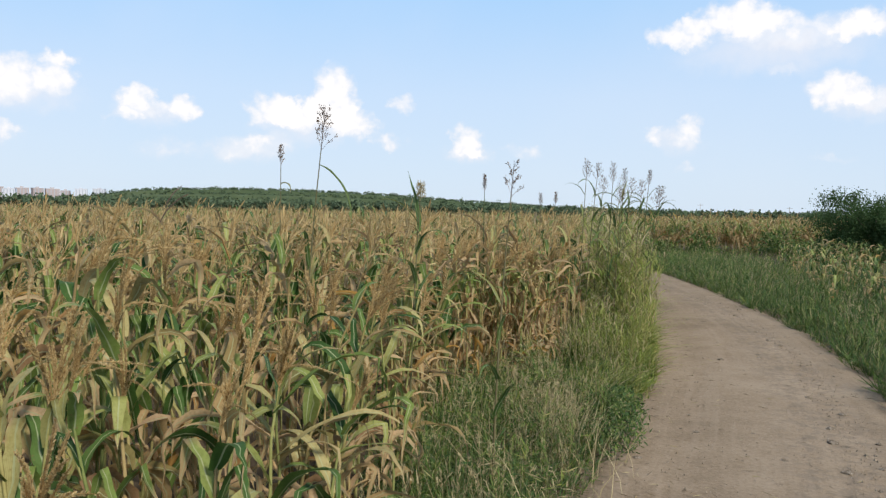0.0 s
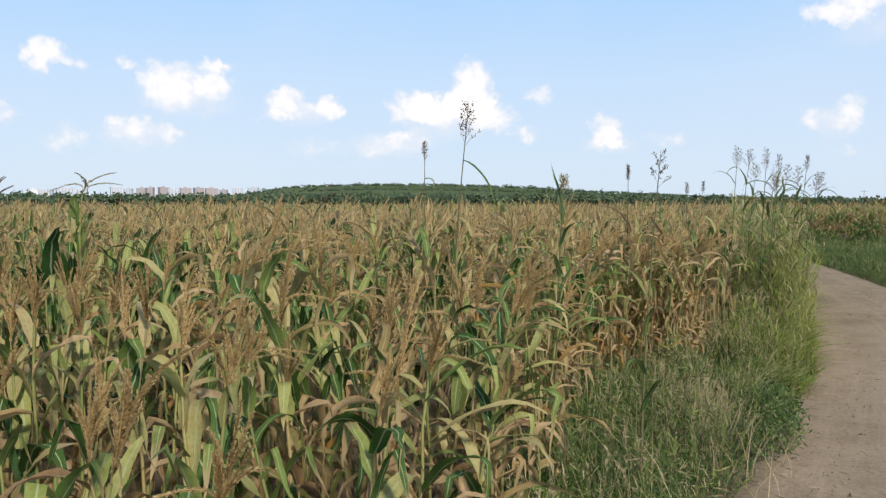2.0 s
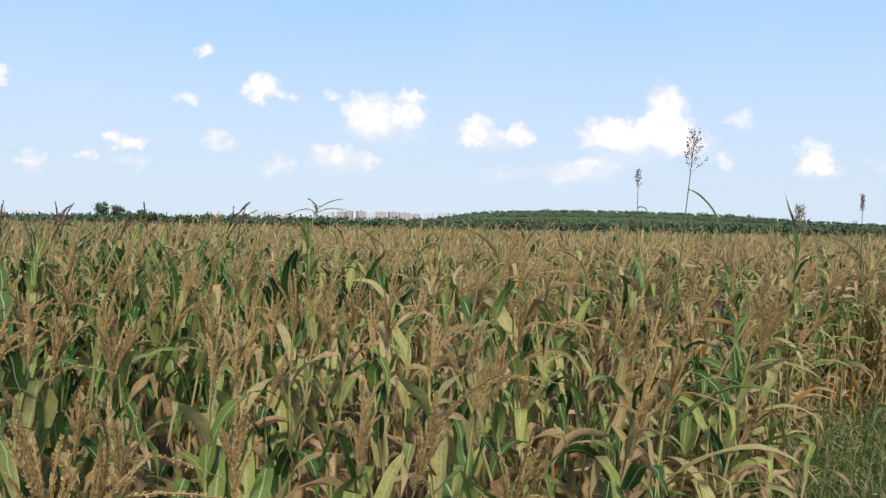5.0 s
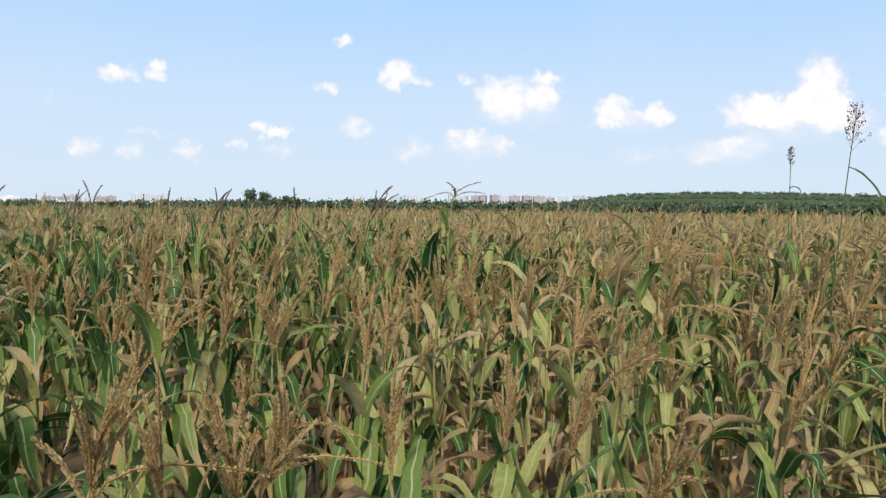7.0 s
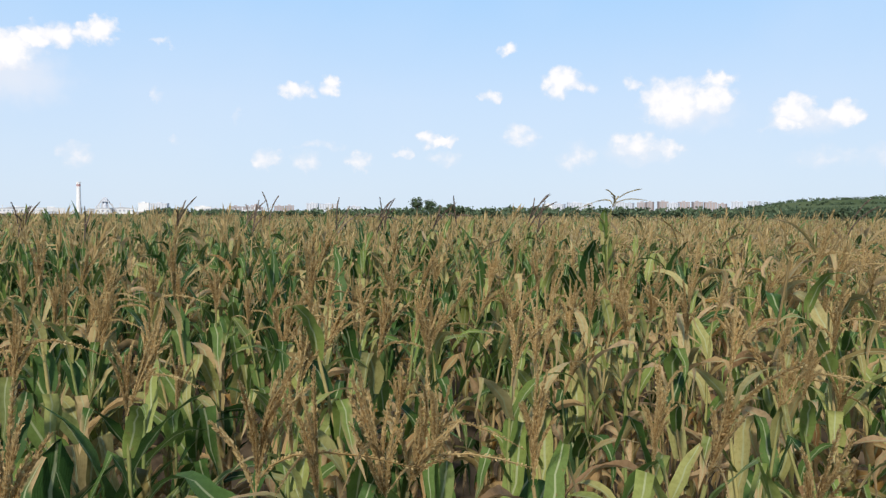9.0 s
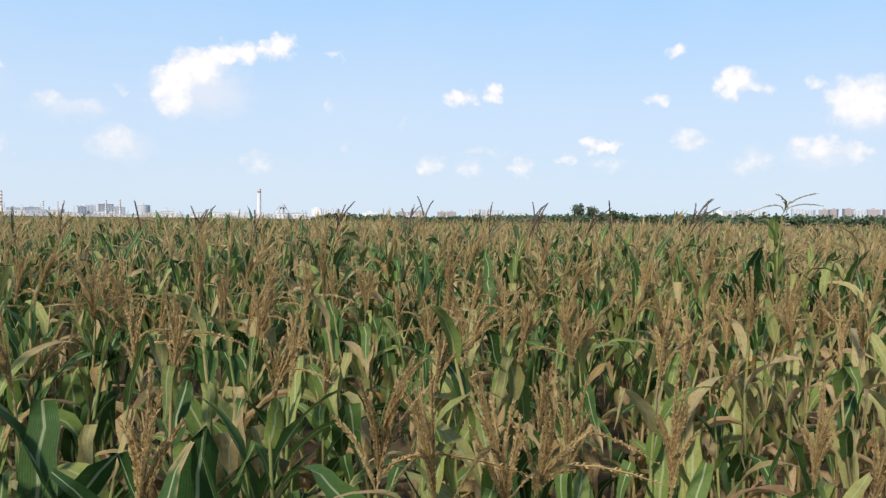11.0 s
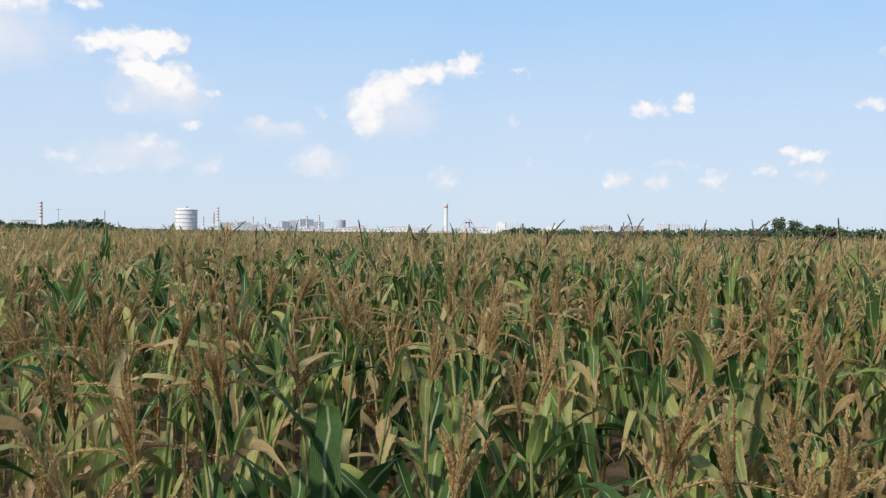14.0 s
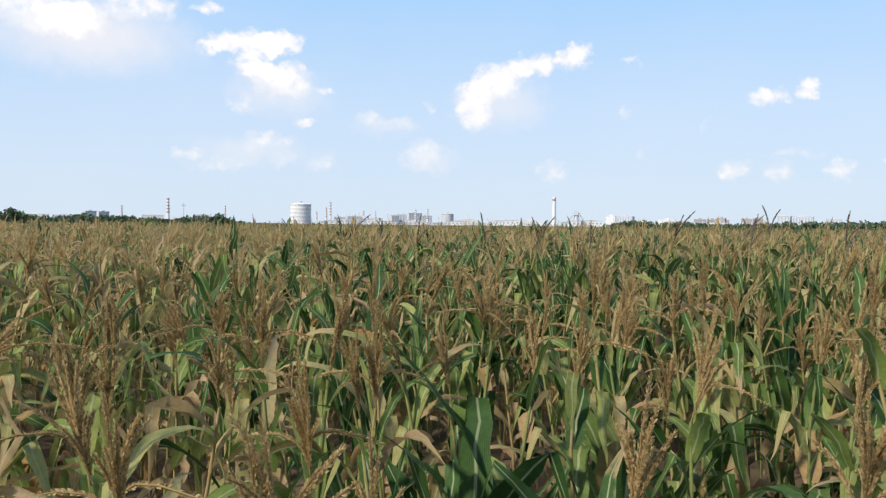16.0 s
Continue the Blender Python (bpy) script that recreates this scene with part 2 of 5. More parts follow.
def leaf_material(name, *stops, tip=(0.44, 0.31, 0.155), dry_from=0.75, rough=0.55, through_light=0.32, rib=(0.42, 0.45, 0.25)):
    """A long blade: colour by leaf, withered tip and edges, pale midrib, fine veins."""
    m = Mat(name, rough, translucent=through_light, spec=0.22)
    u, v = m.uv()
    r = m.chance()
    side = m.math("ABSOLUTE", m.math("SUBTRACT", v, 0.5))
    n = m.noise(9, 3)
    base = m.ramp(r, *stops)
    base = m.mix(m.math("MULTIPLY", m.remap(m.noise(60, 2), 0.4, 0.7), 0.35), base, (0.5, 0.5, 0.3), "MULTIPLY")
    dry = m.math("ADD", m.math("ADD", u, m.math("MULTIPLY", side, 0.35)), m.math("MULTIPLY", m.math("SUBTRACT", n, 0.5), 0.9))
    dry = m.math("ADD", dry, m.math("MULTIPLY", m.math("SUBTRACT", m.math("FRACT", m.math("MULTIPLY", r, 7.13)), 0.5), 0.7))
    col = m.mix(m.remap(dry, dry_from, dry_from + 0.3), base, tip)
    spots = m.math("MULTIPLY", m.remap(m.noise(38, 2), 0.66, 0.74), 0.6)
    col = m.mix(spots, col, (0.23, 0.14, 0.06))
    veins = m.math("SINE", m.math("MULTIPLY", v, 90.0))
    col = m.mix(m.remap(side, 0.07, 0.03, 0.0, 0.75), col, rib)
    m.bump(veins, 0.25, 0.002)
    return m.colour(col)


M = {}
M["leaf_green"] = leaf_material("corn_leaf_green", (0.0, (0.034, 0.080, 0.018)), (0.4, (0.062, 0.126, 0.027)), (0.72, (0.118, 0.188, 0.043)),
                                (0.88, (0.21, 0.245, 0.070)), (0.96, (0.40, 0.32, 0.135)), (1.0, (0.40, 0.25, 0.11)), dry_from=0.96)
M["leaf_dry"] = leaf_material("corn_leaf_withered", (0.0, (0.20, 0.18, 0.060)), (0.2, (0.40, 0.27, 0.115)), (0.45, (0.54, 0.365, 0.18)),
                              (0.7, (0.60, 0.425, 0.245)), (0.88, (0.28, 0.165, 0.08)), (1.0, (0.48, 0.27, 0.07)), dry_from=0.75, through_light=0.44)
M["leaf_pale"] = leaf_material("corn_leaf_ripening", (0.0, (0.105, 0.175, 0.036)), (0.3, (0.205, 0.265, 0.064)), (0.6, (0.33, 0.35, 0.105)),
                               (0.85, (0.42, 0.37, 0.15)), (1.0, (0.50, 0.375, 0.18)), dry_from=0.84)
M["leaf_dark"] = leaf_material("corn_leaf_lush", (0.0, (0.034, 0.080, 0.020)), (0.5, (0.056, 0.116, 0.028)), (1.0, (0.094, 0.162, 0.040)), dry_from=1.12, rough=0.52)
M["leaf_weed"] = leaf_material("sorghum_leaf", (0.0, (0.06, 0.12, 0.03)), (0.7, (0.13, 0.19, 0.05)), (1.0, (0.24, 0.24, 0.08)), dry_from=1.0)


def plain_plant(name, *stops, rough=0.8, translucent=0.0):
    m = Mat(name, rough, translucent, spec=0.2)
    col = m.ramp(m.chance(), *stops)
    return m.colour(m.mix(m.math("MULTIPLY", m.remap(m.noise(30, 3), 0.35, 0.7), 0.4), col, (0.55, 0.5, 0.4), "MULTIPLY"))


M["stalk"] = plain_plant("corn_stalk", (0.0, (0.16, 0.20, 0.06)), (0.5, (0.26, 0.25, 0.09)), (1.0, (0.36, 0.26, 0.12)))
M["tassel"] = plain_plant("dry_tassel", (0.0, (0.38, 0.255, 0.110)), (0.45, (0.54, 0.385, 0.172)), (1.0, (0.66, 0.50, 0.255)), translucent=0.48)
M["panicle"] = plain_plant("sorghum_panicle", (0.0, (0.085, 0.058, 0.048)), (0.6, (0.175, 0.125, 0.098)), (1.0, (0.28, 0.225, 0.16)))
M["cane"] = plain_plant("sorghum_cane", (0.0, (0.07, 0.10, 0.038)), (0.5, (0.10, 0.10, 0.048)), (1.0, (0.14, 0.125, 0.062)))
M["grass"] = plain_plant("verge_grass", (0.0, (0.062, 0.116, 0.023)), (0.55, (0.122, 0.184, 0.042)), (0.82, (0.19, 0.24, 0.066)), (1.0, (0.30, 0.28, 0.13)), translucent=0.25)
M["grass_dark"] = plain_plant("low_weeds", (0.0, (0.042, 0.090, 0.028)), (0.6, (0.076, 0.136, 0.046)), (0.88, (0.14, 0.18, 0.062)), (1.0, (0.28, 0.26, 0.14)), translucent=0.2)
M["grass_tall"] = plain_plant("tall_grass", (0.0, (0.19, 0.265, 0.050)), (0.5, (0.31, 0.37, 0.088)), (0.85, (0.42, 0.415, 0.14)), (1.0, (0.52, 0.44, 0.21)), translucent=0.45)
M["grass_dry"] = plain_plant("dry_grass_heads", (0.0, (0.30, 0.25, 0.13)), (1.0, (0.46, 0.39, 0.23)), translucent=0.2)
M["bush"] = plain_plant("bush_leaves", (0.0, (0.042, 0.082, 0.028)), (0.6, (0.060, 0.110, 0.038)), (1.0, (0.085, 0.14, 0.05)), rough=0.8, translucent=0.25)
# far foliage: greens lightened and tinted towards blue, distance haze put into the colour
M["woods"] = plain_plant("hazed_woods_leaves", (0.0, (0.056, 0.088, 0.050)), (0.6, (0.085, 0.126, 0.068)), (1.0, (0.118, 0.158, 0.086)))
M["bark"] = plain_plant("bark", (0.0, (0.12, 0.09, 0.06)), (1.0, (0.2, 0.16, 0.11)))


def soil_material(name, stops, scale, patch=None):
    m = Mat(name, 0.95, spec=0.1)
    big, mid, fine = m.noise(scale * 0.12, 5), m.noise(scale, 6, 0.65), m.noise(scale * 9, 3, 0.7)
    f = m.math("ADD", m.math("MULTIPLY", big, 0.5), m.math("ADD", m.math("MULTIPLY", mid, 0.35), m.math("MULTIPLY", fine, 0.15)))
    col = m.ramp(f, *stops)
    if patch:
        col = m.mix(m.remap(m.noise(scale * 2.3, 6, 0.75), 0.60, 0.68, 0.0, 0.5), col, patch)
    m.bump(m.math("ADD", mid, m.math("MULTIPLY", fine, 0.5)), 0.6, 0.02)
    return m.colour(col)


M["soil"] = soil_material("field_soil", ((0.3, (0.078, 0.056, 0.035)), (0.5, (0.118, 0.086, 0.055)), (0.7, (0.165, 0.127, 0.086))), 3)
def road_material():
    m = Mat("dirt_track", 0.95, spec=0.08)
    across, along = m.uv()
    big, mid, fine = m.noise(0.35, 5), m.noise(2.2, 6, 0.68), m.noise(26, 4, 0.75)
    f = m.math("ADD", m.math("MULTIPLY", big, 0.45), m.math("ADD", m.math("MULTIPLY", mid, 0.2), m.math("MULTIPLY", fine, 0.35)))
    col = m.ramp(f, (0.40, (0.18, 0.132, 0.086)), (0.5, (0.258, 0.194, 0.130)), (0.60, (0.325, 0.252, 0.176)))
    gravel = m.math("MULTIPLY", m.remap(m.noise(7, 6, 0.8), 0.47, 0.56), m.remap(m.math("ABSOLUTE", m.math("SUBTRACT", across, 0.68)), 0.24, 0.06))
    col = m.mix(m.math("MULTIPLY", gravel, 0.5), col, (0.15, 0.122, 0.096))
    col = m.mix(m.remap(m.noise(30, 3, 0.8), 0.62, 0.70, 0.0, 0.75), col, (0.09, 0.07, 0.055))
    col = m.mix(m.remap(m.noise(33, 2, 0.8), 0.70, 0.76, 0.0, 0.6), col, (0.42, 0.37, 0.31))
    stretch = m.t.nodes.new("ShaderNodeCombineXYZ")
    m.link(m.math("MULTIPLY", across, 22.0), stretch.inputs[0])
    m.link(m.math("MULTIPLY", along, 3.0), stretch.inputs[1])
    tracks = m.noise(1.0, 4, 0.6, stretch.outputs[0])
    col = m.mix(m.remap(tracks, 0.45, 0.66, 0.0, 0.28), col, (0.34, 0.265, 0.188))
    clods = m.remap(m.noise(13, 3, 0.75), 0.64, 0.70)
    col = m.mix(m.math("MULTIPLY", clods, 0.55), col, (0.12, 0.094, 0.070))
    m.bump(m.math("ADD", m.math("MULTIPLY", clods, 0.8), m.math("ADD", m.math("MULTIPLY", tracks, 0.4), m.math("MULTIPLY", fine, 0.7))), 0.7, 0.014)
    return m.colour(col)


M["road"] = road_material()
M["crumbs"] = soil_material("soil_crumbs", ((0.35, (0.16, 0.125, 0.09)), (0.5, (0.27, 0.215, 0.155)), (0.65, (0.45, 0.39, 0.31))), 9)
M["stone"] = soil_material("pebbles", ((0.35, (0.10, 0.08, 0.06)), (0.5, (0.20, 0.16, 0.115)), (0.65, (0.42, 0.37, 0.31))), 18)
M["hill"] = soil_material("hill_grass", ((0.3, (0.048, 0.070, 0.030)), (0.5, (0.070, 0.094, 0.040)), (0.7, (0.12, 0.135, 0.066))), 0.05)


def wall_material(name, col, rough=0.85):
    m = Mat(name, rough)
    dark = tuple(c * 0.8 for c in col)
    return m.colour(m.mix(m.noise(0.15, 4), dark, col))


M["white"] = wall_material("white_plaster", (0.82, 0.81, 0.79))
M["grey"] = wall_material("grey_concrete", (0.60, 0.62, 0.66))
M["pink"] = wall_material("pink_tiles", (0.42, 0.35, 0.33))
M["glass"] = wall_material("window_band", (0.38, 0.41, 0.46), 0.3)
M["red"] = wall_material("red_band", (0.46, 0.29, 0.275))
M["steel"] = wall_material("weathered_steel", (0.52, 0.52, 0.53), 0.6)


# ---- mesh helpers ----
rng = np.random.default_rng(7)


def quads(name, verts, faces, mats, uvs=None, index=None, smooth=True):
    """A mesh from arrays of corners, four-sided faces, one uv a corner and a material index a face."""
    me = bpy.data.meshes.new(name)
    verts, faces = np.asarray(verts, np.float32), np.asarray(faces, np.int32)
    me.vertices.add(len(verts))
    me.vertices.foreach_set("co", verts.ravel())
    me.loops.add(faces.size)
    me.loops.foreach_set("vertex_index", faces.ravel())
    me.polygons.add(len(faces))
    me.polygons.foreach_set("loop_start", np.arange(0, faces.size, 4, dtype=np.int32))
    for m in mats:
        me.materials.append(m)
    if index is not None:
        me.polygons.foreach_set("material_index", np.asarray(index, np.int32))
    if smooth:
        me.polygons.foreach_set("use_smooth", np.ones(len(faces), bool))
    if uvs is not None:
        me.uv_layers.new(name="UVMap").data.foreach_set("uv", np.asarray(uvs, np.float32)[faces.ravel()].ravel())
    me.update(calc_edges=True)
    return me


def part_of(parent, name, me, label=""):
    ob = new(name, me)
    ob.parent = parent
    if label:
        tagged(ob, label)
    return ob


def part(name, bm, material, parent, label="", smooth=False):
    """Link a bmesh as one mesh object under a thing or a part."""
    me = bpy.data.meshes.new(name)
    if smooth:
        for f in bm.faces:
            f.smooth = True
    bm.to_mesh(me)
    bm.free()
    me.materials.append(material)
    return part_of(parent, name, me, label)


def thing(name, m, label, category, group="", kind=""):
    ob = new(name)
    ob.empty_display_size = 0.1
    ob.matrix_basis = m
    return tagged(ob, label, category, group, kind)


def join(pieces):
    """Join (verts, faces, uvs) pieces into one."""
    vs, fs, us, n = [], [], [], 0
    for v, f, u in pieces:
        vs.append(v), fs.append(f + n), us.append(u)
        n += len(v)
    return np.concatenate(vs), np.concatenate(fs), np.concatenate(us)


def tube(path, radii, sides=5):
    """A tapered tube along a path of points."""
    path = np.asarray(path, float)
    n = len(path)
    d = np.gradient(path, axis=0)
    d /= np.linalg.norm(d, axis=1)[:, None] + 1e-9
    ref = np.array([0.9, 0.1, 0.3]) if abs(d[0, 2]) > 0.7 else np.array([0, 0, 1.0])
    a = np.cross(d, ref)
    a /= np.linalg.norm(a, axis=1)[:, None] + 1e-9
    b = np.cross(d, a)
    ang = np.arange(sides) * 2 * np.pi / sides
    ring = a[:, None] * np.cos(ang)[None, :, None] + b[:, None] * np.sin(ang)[None, :, None]
    v = (path[:, None] + ring * np.asarray(radii)[:, None, None]).reshape(-1, 3)
    i, j = np.meshgrid(np.arange(n - 1), np.arange(sides), indexing="ij")
    k = (j + 1) % sides
    f = np.stack([i * sides + j, i * sides + k, (i + 1) * sides + k, (i + 1) * sides + j], -1).reshape(-1, 4)
    u = np.stack([np.repeat(np.linspace(0, 1, n), sides), np.tile(np.linspace(0, 1, sides), n)], 1)
    return v, f, u


def blade(r, base, turn, length, width, rise, droop, segs=9, fold=0.25, wave=0.0, twist=0.0, kink=None, bend=2.0, flat=False):
    """A long leaf from base, heading turn: rise at the foot and droop towards the tip in radians; folded along the midrib."""
    s = np.linspace(0, 1, segs + 1)
    pitch = rise - droop * s ** bend
    if kink is not None:
        pitch = np.where(s > kink, np.minimum(pitch - 1.2, -1.25), pitch)
    pitch = np.maximum(pitch, -1.62)
    step = length / segs
    run = np.concatenate([[0], np.cumsum(np.cos(pitch[:-1]) * step)])
    up = np.concatenate([[0], np.cumsum(np.sin(pitch[:-1]) * step)])
    w = width * 0.5 * np.minimum(1, 0.55 + s * 3.0) * np.clip(1 - s ** 2.2, 0.03, 1)
    tw = twist * s
    sway = np.cumsum(r.normal(0, 0.012 if fold < 0.5 else 0.03, segs + 1)) * length
    ct, st = math.cos(turn), math.sin(turn)
    out, side = np.array([ct, st, 0]), np.array([-st, ct, 0])
    mid = np.asarray(base) + out * run[:, None] + np.array([0, 0, 1.0]) * up[:, None] + side * sway[:, None]
    nrm = -np.sin(pitch)[:, None] * out + np.cos(pitch)[:, None] * np.array([0, 0, 1.0])
    ac = np.cos(tw)[:, None] * side + np.sin(tw)[:, None] * nrm
    nn = np.cos(tw)[:, None] * nrm - np.sin(tw)[:, None] * side
    ph = r.uniform(0, 6.28, 2)
    l = mid + ac * w[:, None] + nn * (w * (fold + wave * np.sin(s * 17 + ph[0])))[:, None]
    q = mid - ac * w[:, None] + nn * (w * (fold + wave * np.sin(s * 15 + ph[1])))[:, None]
    if flat:
        i = np.arange(segs)[:, None] * 2
        return np.stack([l, q], 1).reshape(-1, 3), i + np.array([0, 1, 3, 2]), np.stack([np.repeat(s, 2), np.tile([0.12, 0.88], segs + 1)], 1)
    v = np.stack([l, mid, q], 1).reshape(-1, 3)
    i = np.arange(segs)[:, None] * 3
    f = np.concatenate([i + np.array([0, 1, 4, 3]), i + np.array([1, 2, 5, 4])])
    u = np.stack([np.repeat(s, 3), np.tile([0, 0.5, 1.0], segs + 1)], 1)
    return v, f, u


def flakes(points, aims, length, width, r):
    """Small pointed diamonds (spikelets, leaflets), one a point, pointing along aims."""
    points, aims = np.asarray(points, float), np.asarray(aims, float)
    n = len(points)
    aims = aims / (np.linalg.norm(aims, axis=1)[:, None] + 1e-9)
    x = np.cross(aims, r.normal(size=(n, 3)))
    x /= np.linalg.norm(x, axis=1)[:, None] + 1e-9
    length = np.broadcast_to(length, n)[:, None] * r.uniform(0.75, 1.25, (n, 1))
    width = np.broadcast_to(width, n)[:, None] * r.uniform(0.75, 1.25, (n, 1))
    v = np.stack([points, points + aims * length * 0.5 + x * width * 0.5, points + aims * length, points + aims * length * 0.5 - x * width * 0.5], 1).reshape(-1, 3)
    f = np.arange(4 * n).reshape(-1, 4)
    u = np.tile(np.array([[0, 0.5], [0.5, 0], [1, 0.5], [0.5, 1.0]]), (n, 1))
    return v, f, u


# ---- corn ----
def tassel_shape(r, foot, lean, lod, count=None, limp=0.0):
    """A dry tassel: a plume of upright spikes set with close rows of spikelets, a few bent over."""
    spread = r.uniform(0.03, 0.09) if r.random() < 0.76 else r.uniform(0.13, 0.28)
    if limp:
        spread = 0.5 if limp > 0.3 else 0.14
    if count is None:
        count = (int(r.integers(7, 13)), int(r.integers(5, 10)), 5, 3)[lod]
    pieces, hub = [], np.asarray(foot, float)
    for k in range(count + 1):
        main = k == 0
        length = r.uniform(0.27, 0.36) if main else r.uniform(0.16, 0.28)
        root = hub + np.array([lean[0], lean[1], 1.0]) * (0 if main else r.uniform(0.0, 0.12))
        a = r.uniform(0, 6.28)
        tilt = 0.04 if main else spread * r.uniform(0.4, 1.4)
        d0 = np.array([math.cos(a) * tilt + lean[0], math.sin(a) * tilt + lean[1], 1.0])
        over = not main and r.random() < 0.12
        sag = r.uniform(0, 0.2) if main else r.uniform(0.0, 0.3) + (0.7 if over else 0)
        sag += limp * r.uniform(0.5, 1.3)
        s = np.linspace(0, 1, 6 if lod == 0 else 3)
        path = root + d0 / np.linalg.norm(d0) * (s * length)[:, None]
        path[:, :2] += np.outer(s ** 2 * length * sag, [math.cos(a), math.sin(a)])
        path[:, 2] -= s ** 2 * length * sag * 0.9
        if lod == 0:
            pieces.append(tube(path, (0.004 if main else 0.0028) * np.array([0.5, 0.9, 1.0, 1.0, 0.8, 0.3]), 3))
            n = int(length / 0.0058)
            rank = 4 if main else (2 if over else 3)
            q = np.repeat(np.linspace(0.08, 0.97, n), rank)
            pts = np.stack([np.interp(q, s, path[:, c]) for c in range(3)], 1)
            axis = np.stack([np.interp(q, s, np.gradient(path[:, c])) for c in range(3)], 1)
            axis /= np.linalg.norm(axis, axis=1)[:, None]
            across = np.cross(axis, np.array([math.sin(a), -math.cos(a), 0.15]))
            across /= np.linalg.norm(across, axis=1)[:, None]
            other = np.cross(axis, across)
            turn = (np.tile(np.arange(rank) * 2 * np.pi / rank, n) + r.normal(0, 0.3, len(q)))[:, None]
            outward = across * np.cos(turn) + other * np.sin(turn)
            taper = np.interp(q, [0, 0.15, 0.8, 1.0], [0.6, 1.0, 1.0, 0.6])
            pieces.append(flakes(pts + outward * 0.0015, axis + outward * 0.5 + r.normal(0, 0.08, (len(q), 3)), 0.0108 * taper, 0.0055 * taper, r))
        elif lod == 1:
            n = 4
            q = np.linspace(0.0, 0.75, n)
            pts = np.stack([np.interp(q, s, path[:, c]) for c in range(3)], 1)
            pieces.append(flakes(pts, (path[-1] - path[0]) + r.normal(0, 0.03, (n, 3)), length * 0.40, 0.0125 if count > 3 else 0.009, r))
        else:
            pieces.append(flakes(path[:1], path[-1:] - path[:1], length * 1.05, 0.018 if lod == 2 else 0.032, r))
    return join(pieces)


def corn_shape(r, dry, lod, width_gain=1.0, height=1.42, spikes=None, limp=0.0, leaf_top=None, upright=False, hanging=False, broad=False, flat=False, bare=False):
    """The parts of one plant: stalk, leaves as (shape, withered), tassel."""
    h = r.normal(height, 0.08)
    lean = r.normal(0, 0.085, 2)
    z = np.linspace(0, h, 7 if lod == 0 else 3)
    zig = 0.006 * (-1) ** np.arange(len(z)) if lod == 0 else 0
    stalk_path = np.stack([lean[0] * z * z / h + zig, lean[1] * z * z / h, z], 1)
    stalk = tube(stalk_path, np.linspace(0.012, 0.0055, len(z)) * (1 if lod < 2 else 1.4), 6 if lod == 0 else 3)
    leaves = []
    plane = r.uniform(0, 6.28)
    n = int(r.integers(10, 13)) if lod == 0 else (9 if flat else 10, 6, 4)[lod - 1]
    lo = 0.12 if lod == 0 else (0.30 if lod == 1 else 0.55)
    for k in range(n):
        q = lo + ((leaf_top or (0.90 + 0.1 * dry if spikes is None else 0.80)) - lo) * k / (n - 1)
        base = np.array([np.interp(q * h, z, stalk_path[:, c]) for c in range(3)])
        turn = plane + (k % 2) * np.pi + r.normal(0, 0.55)
        withered = r.random() < 0.8 * dry + (0.75 if q < 0.55 else 0.0) * (0.5 + dry)
        top = k >= n - 3
        wid = r.uniform(0.068, 0.116) * (0.8 if top else 1.0) * (1 - 0.5 * min(dry, 0.7)) * width_gain
        if withered:                   # shrunken, curled and hanging down along the stalk
            length, wid = r.uniform(0.34, 0.58), wid * 0.75
            rise, droop, bend = r.uniform(0.5, 1.3), r.uniform(2.2, 4.6), r.uniform(0.8, 1.7)
            kink = r.uniform(0.15, 0.5) if r.random() < 0.6 else None
            if q > 0.55:               # the upper ones still arch outwards
                length, rise, droop, kink = r.uniform(0.38, 0.62), r.uniform(0.6, 1.35), r.uniform(1.5, 3.4), (r.uniform(0.4, 0.75) if r.random() < 0.4 else None)
        else:                          # steep at the foot, then folded over or arching
            length = r.uniform(0.44, 0.72) * (0.72 if top else 1.0)
            rise, droop, bend = r.uniform(0.90, 1.40), r.uniform(1.7, 3.2), r.uniform(1.1, 2.0)
            kink = r.uniform(0.32, 0.62) if r.random() < 0.68 else None
            if kink:
                droop = r.uniform(0.3, 1.3)
        if upright and q > 0.5:
            rise, droop, length, kink = r.uniform(1.15, 1.5), r.uniform(0.2, 1.0), r.uniform(0.45, 0.62), None
        if broad:
            withered, wid = q < 0.3, r.uniform(0.092, 0.122)
            rise, droop, length, kink = r.uniform(1.05, 1.4), r.uniform(0.2, 0.9), r.uniform(0.6, 0.85), (r.uniform(0.5, 0.75) if r.random() < 0.75 else None)
        if hanging:
            rise, droop, length, bend = r.uniform(0.4, 1.4), r.uniform(1.6, 4.0), r.uniform(0.40, 0.78), r.uniform(0.9, 2.2)
            kink = r.uniform(0.3, 0.7) if r.random() < 0.45 else None
        leaves.append((blade(r, base, turn, length, wid, rise, droop, segs=(11, 5, 3, 2)[lod], flat=flat or lod > 1, fold=r.uniform(0.12, 0.4) + (0.45 if withered else 0),
                             wave=(0.45 if withered else 0.2) if lod == 0 else 0.0, twist=r.normal(0, 0.5 if not withered else 1.5), kink=kink, bend=bend), withered))
    foot = stalk_path[-1]
    tassel = tassel_shape(r, foot, lean * 1.5 + r.normal(0, 0.11, 2) + np.array([0.20, 0.07]), lod, spikes, limp) if spikes or (not upright and not broad and not bare and r.random() < (0.95 if lod else 0.84) - 0.25 * dry * (lod > 0)) else None
    return stalk, leaves, tassel


